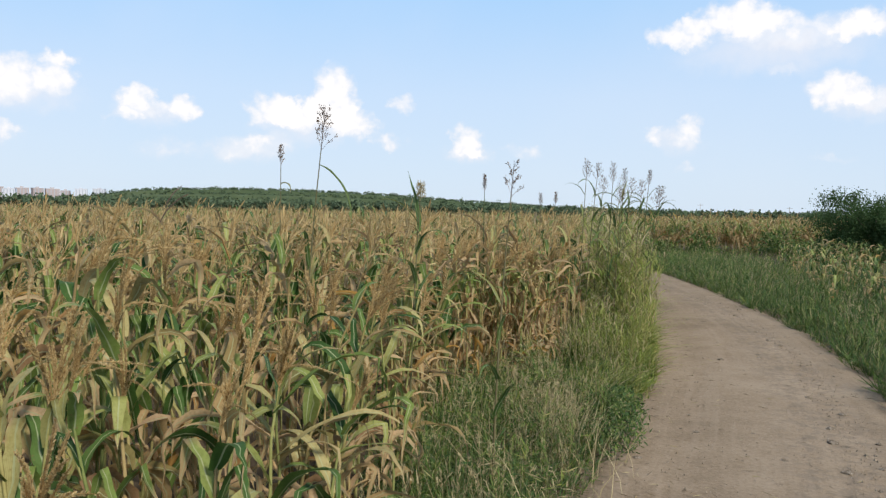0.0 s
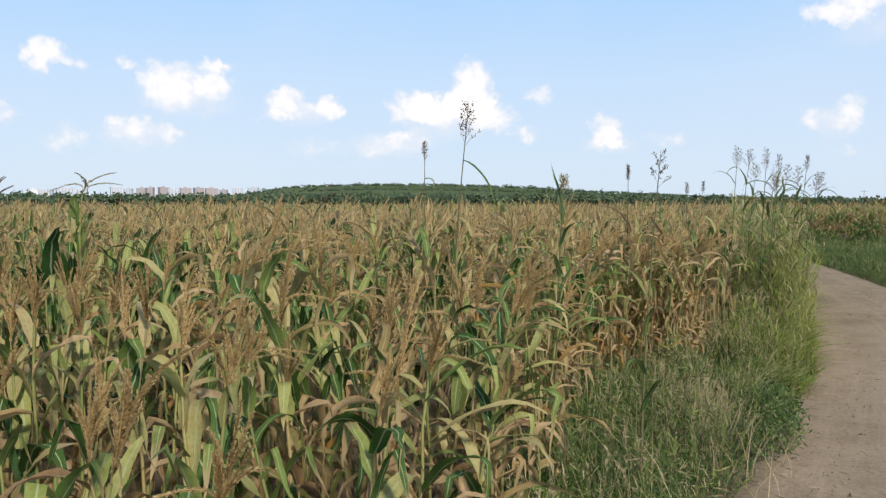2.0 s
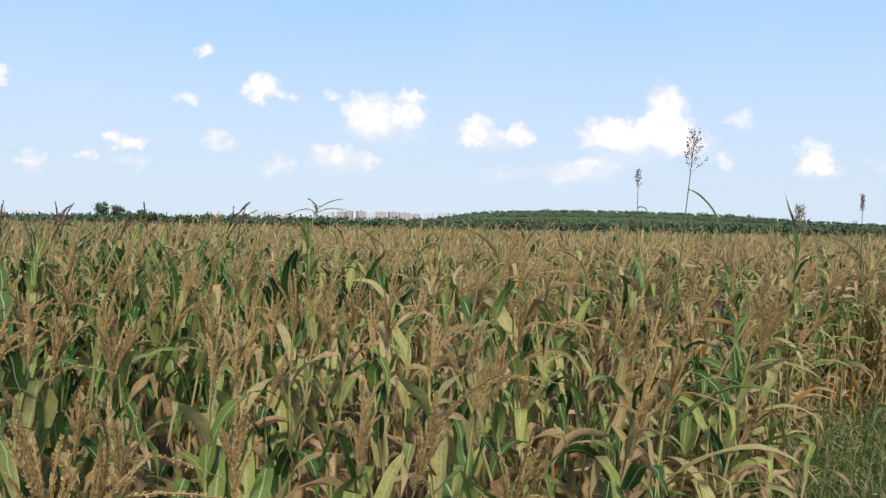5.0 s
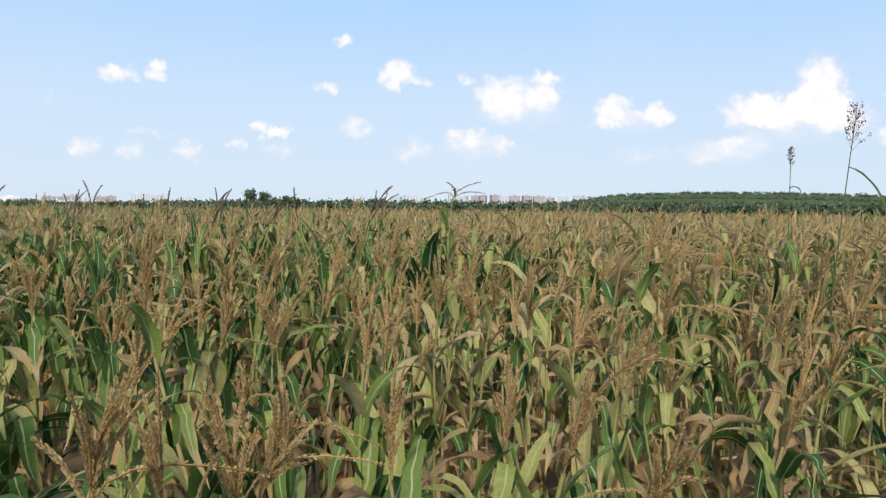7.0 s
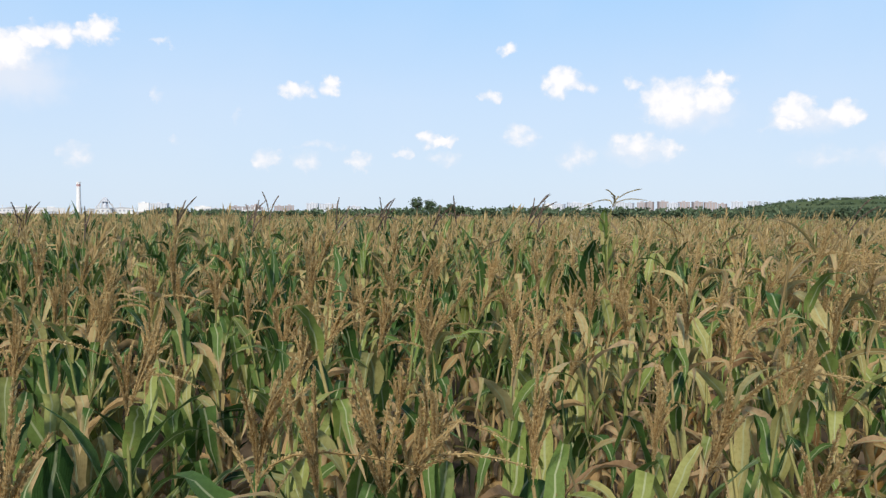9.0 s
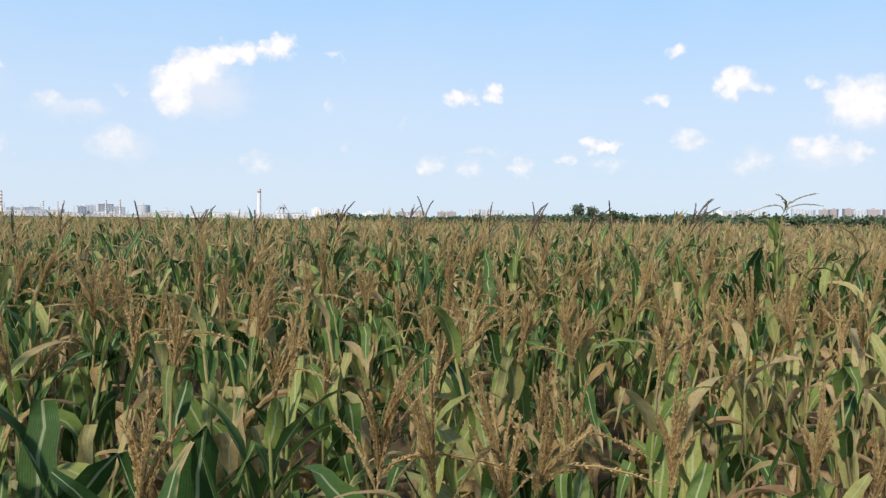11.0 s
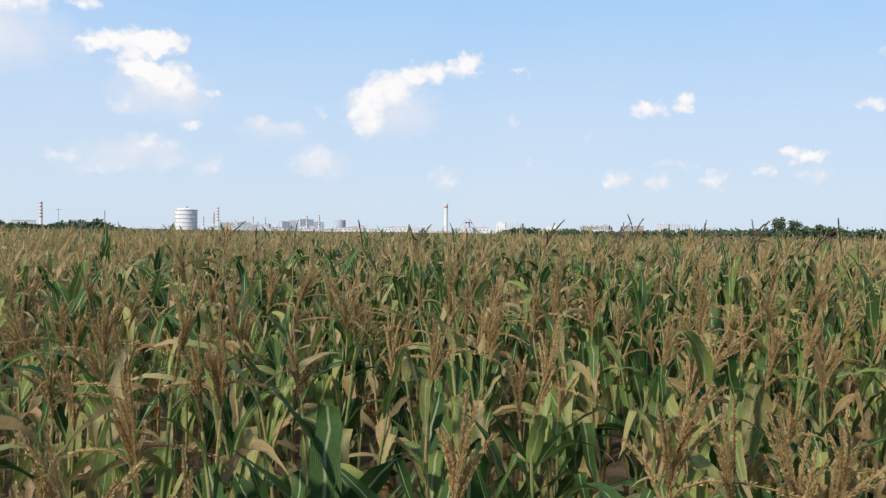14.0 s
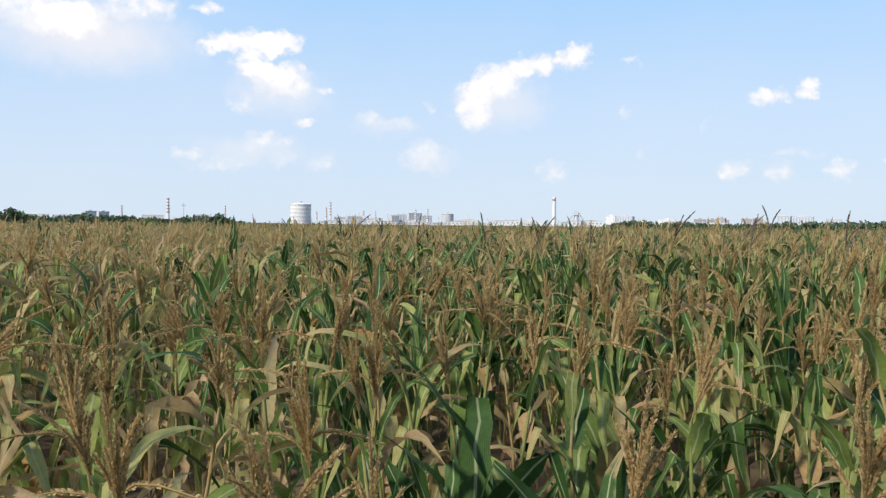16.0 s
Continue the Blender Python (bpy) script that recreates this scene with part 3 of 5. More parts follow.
def corn_arrays(r, dry, lod, width_gain=1.0, **shape):
    stalk, leaves, tassel = corn_shape(r, dry, lod, width_gain, **shape)
    lush = "upright" in shape
    pieces, idx = ([stalk], [np.full(len(stalk[1]), 0)]) if lod < 3 else ([], [])
    for shape, withered in leaves:
        pieces.append(shape)
        idx.append(np.full(len(shape[1]), 2 if withered else 5 if lush else (4 if r.random() < (1.0 if lod < 2 else 0.6) * dry + 0.05 else 1)))
    if tassel is not None:
        pieces.append(tassel)
        idx.append(np.full(len(tassel[1]), 3))
    v, f, u = join(pieces)
    return v, f, u, np.concatenate(idx)


CORN_EDGE = [(-20.0, -7.2), (-8.0, -3.9), (-1.0, -1.55), (0.5, -1.25), (2.0, -0.85), (4.0, -0.3), (5.5, -0.2), (7.5, 0.0), (8.4, 0.35), (9.2, 1.2), (10.0, 1.55), (11.0, 1.9), (13.5, 2.4), (18.0, 3.0), (26.0, 4.0), (42.0, 4.3)]
edge_y, edge_x = np.array(CORN_EDGE).T


def in_field(x, y):
    main = (x < np.interp(y, edge_y, edge_x)) & (y < 42)
    return main | ((y >= 42) & (x < 8 + (y - 42) * 0.1)) | ((y > 43) & (x >= 8))


def scatter(name, variants, spots, mats, label):
    """Many plants as one object; variants of (verts, faces, uvs, index), spots of (x, y, variant, turn, scale)."""
    vs, fs, us, ms, n = [], [], [], [], 0
    spots = np.asarray(spots)
    for k, (v, f, u, mi) in enumerate(variants):
        s = spots[spots[:, 2] == k]
        if not len(s):
            continue
        c, d = np.cos(s[:, 3])[:, None], np.sin(s[:, 3])[:, None]
        x = (v[:, 0] * c - v[:, 1] * d) * s[:, 4:5] + s[:, 0:1]
        y = (v[:, 0] * d + v[:, 1] * c) * s[:, 4:5] + s[:, 1:2]
        z = v[:, 2] * s[:, 4:5]
        vs.append(np.stack([x, y, z], -1).reshape(-1, 3))
        fs.append((f[None] + (np.arange(len(s)) * len(v))[:, None, None]).reshape(-1, 4) + n)
        us.append(np.tile(u, (len(s), 1)))
        ms.append(np.tile(mi, len(s)))
        n += len(s) * len(v)
    ob = new(name, quads(name, np.concatenate(vs), np.concatenate(fs), mats, np.concatenate(us), np.concatenate(ms)))
    return tagged(ob, label, "corn", kind="stuff")


def rows_in(r0, r1, gap_row, gap_plant, a0, a1):
    """Places of plants in sown rows, between two distances of the camera's stand, jittered."""
    n, m = int(2 * r1 / gap_row) + 1, int(2 * r1 / gap_plant) + 1
    i, j = np.meshgrid(np.arange(n), np.arange(m), indexing="ij")
    p, q = -r1 + i * gap_row, -r1 + j * gap_plant
    p, q = p + rng.normal(0, 0.06 * gap_row / 0.55, p.shape), q + rng.normal(0, 0.35 * gap_plant, q.shape)
    ca, sa = math.cos(radians(-17)), math.sin(radians(-17))
    x, y = (p * ca - q * sa).ravel(), (p * sa + q * ca).ravel()
    rr, az = np.hypot(x, y), np.degrees(np.arctan2(-x, y))
    ok = (rr >= r0) & (rr < r1) & (az > a0) & (az < a1) & in_field(x, y)
    return x[ok], y[ok]


def dryness(x, y):
    """Share of withered plants: most along the track and straight ahead, fewer to the left."""
    az = np.degrees(np.arctan2(-x, y))
    far = np.interp(np.hypot(x, y), [3, 6, 10, 30], [0.60, 0.70, 0.95, 1.05])
    far = np.where((az > 84) & (np.hypot(x, y) < 6), 0.8, far)
    return far * np.interp(az, [-30, 5, 25, 40, 50, 70, 86, 104], [0.74, 0.70, 0.56, 0.38, 0.28, 0.18, 0.28, 0.55])


corn_mats = [M["stalk"], M["leaf_green"], M["leaf_dry"], M["tassel"], M["leaf_pale"], M["leaf_dark"]]
DRY_STEPS = (0.06, 0.2, 0.38, 0.6)
NEAR = 6.3


# where the tassels of the front plants stand, and how high they reach
TASSELS_NEAR = [(-2.26, -0.41, 1.74), (-2.64, 0.16, 1.74), (-2.34, -0.15, 1.74), (-2.88, 0.31, 1.74), (-3.87, -0.73, 1.74), (-1.6, 0.2, 1.74), (-2.29, 0.68, 1.74), (-1.58, -0.49, 1.74),
                (-1.76, -0.65, 1.74), (-2.75, 1.47, 1.74), (-2.47, -1.14, 1.74), (-2.23, -0.83, 1.74), (-3.59, 0.87, 1.74), (-2.14, 1.06, 1.74), (-2.58, 1.7, 1.74), (-2.97, 2.3, 1.74),
                (-1.24, 0.67, 1.74), (-1.31, 1.02, 1.74), (-1.86, 1.78, 1.74), (-1.84, 2.02, 1.74), (-1.08, 1.29, 1.74), (-1.76, 2.87, 1.74), (-1.5, 0.53, 1.74), (-2.51, 2.56, 1.68),
                (-2.97, 2.56, 1.68), (-3.57, 2.51, 1.68), (-1.57, 0.91, 1.68), (-0.99, 2.48, 1.68), (-1.63, 4.25, 1.68), (-1.02, 3.84, 1.68)]
TASSELS_DEEPER = [(-2.17, 3.76, 1.68), (-0.83, 4.96, 1.68), (-1.36, 1.57, 1.68), (-2.85, 4.59, 1.55), (-1.93, 2.35, 1.55), (-1.54, 1.94, 1.55), (-1.36, 2.14, 1.55), (-1.54, 2.95, 1.55),
                  (-2.08, 5.53, 1.55), (-1.16, 4.78, 1.55), (-0.66, 2.35, 1.55), (-0.27, 4.67, 1.55), (-1.78, 1.55, 1.62), (-3.18, 2.66, 1.62), (-3.02, 5.45, 1.62), (-1.69, 4.48, 1.62),
                  (-1.13, 4.42, 1.62), (-1.85, 1.17, 1.62), (-1.01, 1.62, 1.62), (-1.32, 3.21, 1.5), (-2.3, 6.02, 1.5), (-0.74, 4.64, 1.5)]
TALL_TASSELS = [(-6.2, 3.8, 2.21), (-5.87, 4.27, 2.17), (-4.92, 5.29, 2.21), (-4.77, 5.41, 2.16), (-6.37, 3.53, 2.14), (-6.95, 2.28, 2.06),
                (-7.15, 1.62, 2.11), (-7.06, 1.94, 2.1), (-5.62, 4.58, 2.15), (-6.05, 4.03, 2.1), (-7.3, 0.82, 2.12), (-7.32, 0.66, 2.1),
                (-7.08, 1.77, 2.13), (-6.7, 2.7, 2.17), (-7.43, -0.08, 2.12), (-5.8, 4.44, 2.19), (-5.64, 4.62, 2.16), (-4.92, 5.34, 2.2),
                (-4.89, 5.31, 2.2), (-2.63, 6.7, 2.16), (-5.88, 4.34, 2.18), (-6.51, 3.35, 2.13)]


def corn_model(r, dry, **shape):
    """A corn plant as a thing with its parts; also gives how high it reaches."""
    stalk, leaves, tassel = corn_shape(r, dry, 0, **shape)
    word = "withered tan" if dry > 0.3 else ("yellowing green" if dry > 0.1 else "green")
    head = "with a dry tassel" if tassel is not None else "without a tassel"
    ob = thing("corn_plant", Matrix(), f"{word} corn plant {head} in the field", "corn plant", "corn plants along the field edge")
    part_of(ob, "stalk", quads("stalk", stalk[0], stalk[1], [M["stalk"]], stalk[2]))
    for (v, f, u), withered in leaves:
        part_of(ob, "leaf", quads("leaf", v, f, [M["leaf_dry" if withered else "leaf_dark" if dry == 0.0 else ("leaf_pale" if r.random() < 2.2 * dry + 0.05 else "leaf_green")]], u), "withered tan leaf" if withered else "")
    if r.random() < 0.6:
        hz, a = r.uniform(0.55, 0.8), r.uniform(0, 6.28)
        tip = np.array([math.cos(a) * 0.09, math.sin(a) * 0.09, hz + 0.17])
        root = np.array([math.cos(a) * 0.015, math.sin(a) * 0.015, hz])
        s = np.linspace(0, 1, 6)[:, None]
        ev, ef, eu = tube(root + (tip - root) * s, [0.008, 0.024, 0.029, 0.026, 0.016, 0.003], 7)
        part_of(ob, "ear", quads("ear", ev, ef, [M["leaf_dry"]], eu), "dry husked ear")
    if tassel is not None:
        part_of(ob, "tassel", quads("tassel", tassel[0], tassel[1], [M["tassel"]], tassel[2], smooth=False), "dry brown tassel")
    return [ob, False, float(tassel[0][:, 2].max()) if tassel is not None else 0.0]


# tall leafy plants that have shed or not yet shown a tassel
LEAFY = [(-3.85, 5.31, 1.04), (-3.52, 5.51, 1.04), (-4.64, 2.7, 0.98), (-4.87, 2.83, 0.95), (-4.18, -0.1, 0.9), (-6.3, -1.6, 1.0),
         (-4.4, 0.05, 0.92), (-4.7, 0.4, 0.92), (-6.2, -1.1, 1.0), (-4.3, 3.2, 1.03), (-1.5, 6.8, 0.95), (-3.1, 5.6, 1.0),
         (-2.6, 0.75, 0.86), (-2.3, -0.55, 0.82)]
# broad-leaved dark green plants in the front rows
BROAD = [(-2.42, 0.24, 1.0), (-2.18, -0.02, 0.97), (-2.30, 0.48, 0.95), (-2.05, 0.12, 0.86), (-2.60, 0.02, 1.0), (-1.92, -0.22, 0.84)]


def build_near_corn():
    r = np.random.default_rng(11)
    models = [[corn_model(r, dry) for _ in range(8)] for dry in DRY_STEPS]
    tall = [corn_model(r, 0.15, height=1.66, spikes=int(r.integers(1, 3)), limp=0.12) for _ in range(5)]
    for slot in tall:                  # bare spikes in a darker material: backlighting against the sky put into colour
        for kid in slot[0].children:
            if kid.name.startswith("tassel"):
                kid.data.materials[0] = M["panicle"]
    hanging = [corn_model(r, (0.25, 0.4)[k % 2], hanging=True, height=1.3, width_gain=0.75) for k in range(8)]
    spots = TASSELS_NEAR + TASSELS_DEEPER + TALL_TASSELS
    fringe = [(float(np.interp(y, edge_y, edge_x)) - 0.22 + r.normal(0, 0.09), float(y), None) for y in np.arange(2.7, 8.4, 0.24)]
    withered = [corn_model(r, 0.8, hanging=True, height=1.32, width_gain=0.95) for _ in range(6)]
    wall = [(float(np.interp(y, edge_y, edge_x)) - back + r.normal(0, 0.05), float(y), None) for back in (0.15, 0.5, 0.85) for y in np.linspace(8.3, 9.9, 13) + back * 0.3]
    spots = fringe + wall + spots
    x, y = rows_in(1.5, NEAR, 0.55, 0.24, a0=-12, a1=122)
    taken = np.array([(p[0], p[1]) for p in spots + LEAFY + BROAD])
    for i in np.argsort(np.hypot(x, y)):
        if len(spots) < 300 and not (math.hypot(x[i], y[i]) < 2.35 and 72 < math.degrees(math.atan2(-x[i], y[i])) < 95) and np.min(np.hypot(taken[:, 0] - x[i], taken[:, 1] - y[i])) > 0.2:
            spots.append((float(x[i]), float(y[i]), None))
    for k, (x, y, tip) in enumerate(spots):
        dry = float(dryness(x, y)) + r.normal(0, 0.1)
        group = tall if tip and tip > 2.0 else models[int(np.argmin([abs(d - dry) for d in DRY_STEPS]))]
        group = [g for g in group if g[2] > 0] if tip else group
        group = hanging if k < len(fringe) else (withered if k < len(fringe) + len(wall) else group)
        slot = group[int(r.integers(len(group)))]
        size = tip / slot[2] if tip else r.uniform(0.92, 1.08) * float(np.interp(math.hypot(x, y), [1.5, 3], [0.9, 1.0]))
        m = pose(x, y, 0, r.normal(0, 2.5), r.normal(0, 2.5), r.uniform(-55, 55)) @ Matrix.Diagonal((min(size, 1.08), min(size, 1.08), size, 1))
        if slot[1]:
            copy_thing(slot[0], m @ Matrix.Diagonal([1 / c for c in slot[0].scale] + [1]))
        else:
            slot[0].matrix_basis, slot[1] = m, True
    leafy = [corn_model(r, 0.0, height=1.5, upright=True, width_gain=1.45) for _ in range(4)]
    for k, (x, y, size) in enumerate(LEAFY):
        m = pose(x, y, 0, 0, 0, 67.0 * k) @ Matrix.Scale(size, 4)
        if k < 4:
            leafy[k][0].matrix_basis = m
        else:
            copy_thing(leafy[k % 4][0], m @ Matrix.Scale(1 / leafy[k % 4][0].scale[0], 4))
    wide = [corn_model(r, 0.0, height=1.20, broad=True) for _ in range(3)]
    for k, (x, y, size) in enumerate(BROAD):
        m = pose(x, y, 0, 0, 0, 83.0 * k) @ Matrix.Scale(size, 4)
        if k < 3:
            wide[k][0].matrix_basis = m
        else:
            copy_thing(wide[k % 3][0], m @ Matrix.Scale(1 / wide[k % 3][0].scale[0], 4))
    for group in models + [tall, hanging, withered]:      # a model that found no place stands further in
        for slot in group:
            if not slot[1]:
                slot[0].matrix_basis = pose(-3.2 - r.random() * 2, 4.5 + r.random(), 0, 0, 0, r.uniform(0, 360))
    odd, _, top = corn_model(np.random.default_rng(78), 0.1, height=1.94, spikes=7, limp=0.35, leaf_top=0.72, upright=True, width_gain=1.5)
    for kid in odd.children:
        if kid.name.startswith("tassel"):
            kid.data.materials[0] = M["grass_dry"]
    for k in range(4):                 # leaf sheaths close round the stalk, up to the tassel
        v, f, u = blade(r, (0.0, 0.0, 1.52 + 0.06 * k), 1.6 * k + 0.4, 0.22, 0.085, 1.45, 1.0, 8, 0.5, 0.1, 0.2, bend=2.0)
        part_of(odd, "leaf", quads("leaf", v, f, [M["leaf_pale"]], u))
    tagged(odd, "tall green corn plant with a limp bleached tassel")
    odd.matrix_basis = pose(-4.42, 6.23, 0, 0, 0, 20) @ Matrix.Diagonal((1.1, 1.1, 2.27 / top, 1))


def field(name, r0, r1, gap_row, gap_plant, lod, width_gain, label, scale=1.0, a0=-32, a1=130, flat=False):
    r = np.random.default_rng(int(r0 * 10) + 3)
    per = 8
    variants = []
    for dry in DRY_STEPS:              # one in eight of the greener plants is lush and leafy, without a tassel
        leafy = 1 if dry < 0.3 else 0
        variants += [corn_arrays(r, dry, lod, width_gain, flat=flat) for _ in range(per - leafy)]
        variants += [corn_arrays(r, dry * 0.5, lod, width_gain * 1.1, upright=True, height=1.5, flat=flat) for _ in range(leafy)]
    if lod == 1:                       # a few slender plants that overtop the rest
        variants += [corn_arrays(r, 0.15, 1, width_gain, height=1.62, spikes=int(r.integers(1, 4)), flat=flat) for _ in range(4)]
    x, y = rows_in(r0, r1, gap_row, gap_plant, a0, a1)
    dry = dryness(x, y) + r.normal(0, 0.12, len(x))
    step = np.argmin(np.abs(dry[:, None] - np.array(DRY_STEPS)), axis=1)
    size = np.where(r.random(len(x)) < 0.05, r.uniform(1.12, 1.24, len(x)), np.clip(r.normal(1.0, 0.11, len(x)), 0.76, 1.2)) * scale
    spots = np.stack([x, y, step * per + r.integers(0, per, len(x)), r.uniform(-1.0, 1.0, len(x)), size], 1)
    if lod == 1:
        slender = r.random(len(x)) < 0.035
        spots[slender, 2] = len(variants) - 4 + r.integers(0, 4, int(slender.sum()))
        spots[slender, 4] = r.uniform(0.92, 1.06, int(slender.sum()))
    tops = np.array([v[0][:, 2].max() for v in variants])[spots[:, 2].astype(int)]
    spots[:, 4] = np.minimum(spots[:, 4], (2.0 + r.uniform(-0.004, 0.019, len(x)) * np.hypot(x, y)) / tops)
    scatter(name, variants, spots, corn_mats, label)


# ---- ground ----
def build_ground():
    bm = bmesh.new()
    rings = [0.5, 2, 5, 10, 20, 40, 80, 160, 320, 640, 1300, 2600, 4800]
    prev = None
    centre = bm.verts.new((0, 0, -0.03))
    for rad in rings:
        ring = [bm.verts.new((rad * math.cos(a), rad * math.sin(a), -0.03 + (0.02 * noise.noise((rad * math.cos(a), rad * math.sin(a), 0)) if rad > 1 else 0)))
                for a in np.linspace(0, 2 * math.pi, 97)[:-1]]
        for i in range(96):
            j = (i + 1) % 96
            bm.faces.new((prev[i], ring[i], ring[j], prev[j]) if prev else (centre, ring[i], ring[j]))
        prev = ring
    me = bpy.data.meshes.new("ground")
    bm.to_mesh(me)
    bm.free()
    me.materials.append(M["soil"])
    tagged(new("ground", me), "brown dry soil of the corn fields", "ground", kind="structure")


ROAD_RIGHT = [(-9.0, -1.5), (0.0, 1.8), (5.6, 3.85), (9.2, 5.2), (12.4, 6.0), (15.0, 6.47), (18.4, 6.83), (22.7, 7.28), (27.6, 7.5), (33.0, 7.2), (38.0, 5.9), (41.0, 3.6)]
road_y, road_x = np.array(ROAD_RIGHT).T


def road_right(y):
    return np.interp(y, road_y, road_x)


def road_left(y):
    return road_right(y) - 2.8


def build_road():
    n, m = 240, 29
    y = np.linspace(-9, 40.5, n)
    xr = np.convolve(np.pad(road_right(y), 10, mode="edge"), np.ones(21) / 21, mode="valid")
    q = np.linspace(-0.08, 1.08, m)
    v = np.zeros((n, m, 3))
    for i in range(n):
        for j in range(m):
            wob = 0.12 * noise.noise((y[i] * 0.9, 3.3 if q[j] > 0.5 else 7.7, 0)) * (abs(q[j] - 0.5) * 2)
            x = xr[i] - 2.8 + 2.8 * q[j] + wob
            rut = -0.016 * math.exp(-((q[j] - 0.24) / 0.08) ** 2) - 0.013 * math.exp(-((q[j] - 0.76) / 0.08) ** 2)
            edge = -0.10 * max(0, abs(q[j] - 0.5) - 0.46) / 0.12
            v[i, j] = x, y[i], 0.045 + rut + edge + 0.006 * noise.noise((x * 1.2, y[i] * 0.25, 1)) + 0.003 * noise.noise((x * 5, y[i] * 1.2, 2))
    i, j = np.meshgrid(np.arange(n - 1), np.arange(m - 1), indexing="ij")
    f = np.stack([i * m + j, i * m + j + 1, (i + 1) * m + j + 1, (i + 1) * m + j], -1).reshape(-1, 4)
    uv = np.stack(np.broadcast_arrays(q[None, :], (y * 0.1)[:, None]), -1).reshape(-1, 2)
    tagged(new("road", quads("road", v.reshape(-1, 3), f, [M["road"]], uv)), "pale sandy dirt farm track with faint wheel ruts", "dirt road", kind="structure")


build_ground()
build_road()
build_near_corn()
field("corn_field", NEAR, 11.0, 0.55, 0.25, 1, 1.05, "rows of ripening corn with tan and green leaves")
field("corn_field_middle", 11.0, 23.0, 0.55, 0.27, 1, 1.15, "rows of ripening corn with dry brown tassels", flat=True)
field("corn_field_behind", 1.6, NEAR, 0.55, 0.3, 1, 1.1, "corn along the track behind the viewpoint", a0=122, a1=178)
field("corn_field_beyond", 23.0, 55.0, 0.70, 0.58, 2, 1.45, "distant rows of ripening corn with dry tops")
field("corn_field_far", 55.0, 150.0, 1.7, 1.5, 3, 2.9, "far part of the corn field, a tan canopy", 1.0)


# ---- distance: woods, terraced hill, town and works ----
def polar(az, d, z=0.0):
    return np.array([-math.sin(radians(az)) * d, math.cos(radians(az)) * d, z])


def tree_cloud(r, height, width, count, size):
    """Leaf clumps of one far tree, in several uneven masses, and its trunk."""
    masses = int(r.integers(4, 8))
    pts = []
    for _ in range(masses):
        c = np.array([r.normal(0, 0.28) * width, r.normal(0, 0.28) * width, height * r.uniform(0.3, 0.85)])
        pts.append(c + r.normal(0, 1, (count // masses, 3)) * np.array([width * 0.2, width * 0.2, height * 0.11]))
    pts = np.concatenate(pts)
    pts[:, 2] = np.clip(pts[:, 2], 0.1, height * 1.02)
    leaves = flakes(pts, r.normal(0, 1, pts.shape) + np.array([0, 0, 0.3]), size, size * 0.9, r)
    trunk = tube([(0, 0, 0), (0.05 * width, 0, height * 0.35), (0, 0.03 * width, height * 0.7)], np.array([0.03, 0.022, 0.008]) * height * 0.7, 5)
    return leaves, trunk


HORIZON = [(-40, 0.30), (-24, 0.28), (-14.6, 0.30), (-8.7, 0.40), (-2.6, 0.45), (3.5, 0.5), (12, 0.5), (23, 0.5), (27, 0.5), (32.7, 0.50), (38, 0.55), (42.6, 0.5), (45.5, 0.6),
           (49, 0.36), (53, 0.30), (58, 0.10), (64, 0.26), (66, 0.02), (70, -0.1), (92, -0.1), (93.5, 0.38), (95, 0.36), (97, 0.05), (100, 0.25), (102.4, 0.33), (104.5, 0.05), (106, 0.45), (112, 0.4), (125, 0.4)]


def build_woods():
    r = np.random.default_rng(21)
    ha, he = np.array(HORIZON).T
    pieces, trunks = [], []
    for az in np.arange(-40, 125, 0.32):
        el = np.interp(az, ha, he)
        if el < 0.03:
            continue
        for row in range(2):
            d = r.uniform(395, 470)
            a = az + r.normal(0, 0.2)
            h = (2 + math.tan(radians(el)) * d) * (r.uniform(0.95, 1.22) if row else r.uniform(0.7, 1.05))
            lv, tk = tree_cloud(r, h, r.uniform(4, 7), 84, 1.45)
            o = polar(a, d)
            pieces.append((lv[0] + o, lv[1], lv[2]))
            trunks.append((tk[0] + o, tk[1], tk[2]))
    a, b = join(pieces), join(trunks)
    v, f, u = join([a, b])
    idx = np.concatenate([np.zeros(len(a[1])), np.ones(len(b[1]))])
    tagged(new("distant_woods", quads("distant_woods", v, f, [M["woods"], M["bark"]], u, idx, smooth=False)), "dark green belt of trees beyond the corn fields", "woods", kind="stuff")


RIDGE = [(-16, 0.0), (-10, 0.28), (-5.5, 0.52), (-2.6, 0.66), (0.2, 0.80), (3.5, 1.02), (7.5, 1.18), (12.3, 1.27), (15.8, 1.26), (19.5, 1.14), (21.3, 1.0), (23, 0.72), (25, 0.35), (28, 0.0)]


def ridge_height(az, d=760):
    ra, re = np.array(RIDGE).T
    return np.interp(az, ra, 2 * (re > 0) + np.tan(np.radians(re)) * d)


STEPS = [(600, 0.0), (625, 0.28), (655, 0.36), (672, 0.62), (705, 0.70), (722, 0.93), (770, 1.0), (900, 0.95)]


def hill_z(az, d):
    sd, sz = np.array(STEPS).T
    return ridge_height(az) * np.interp(d, sd, sz)


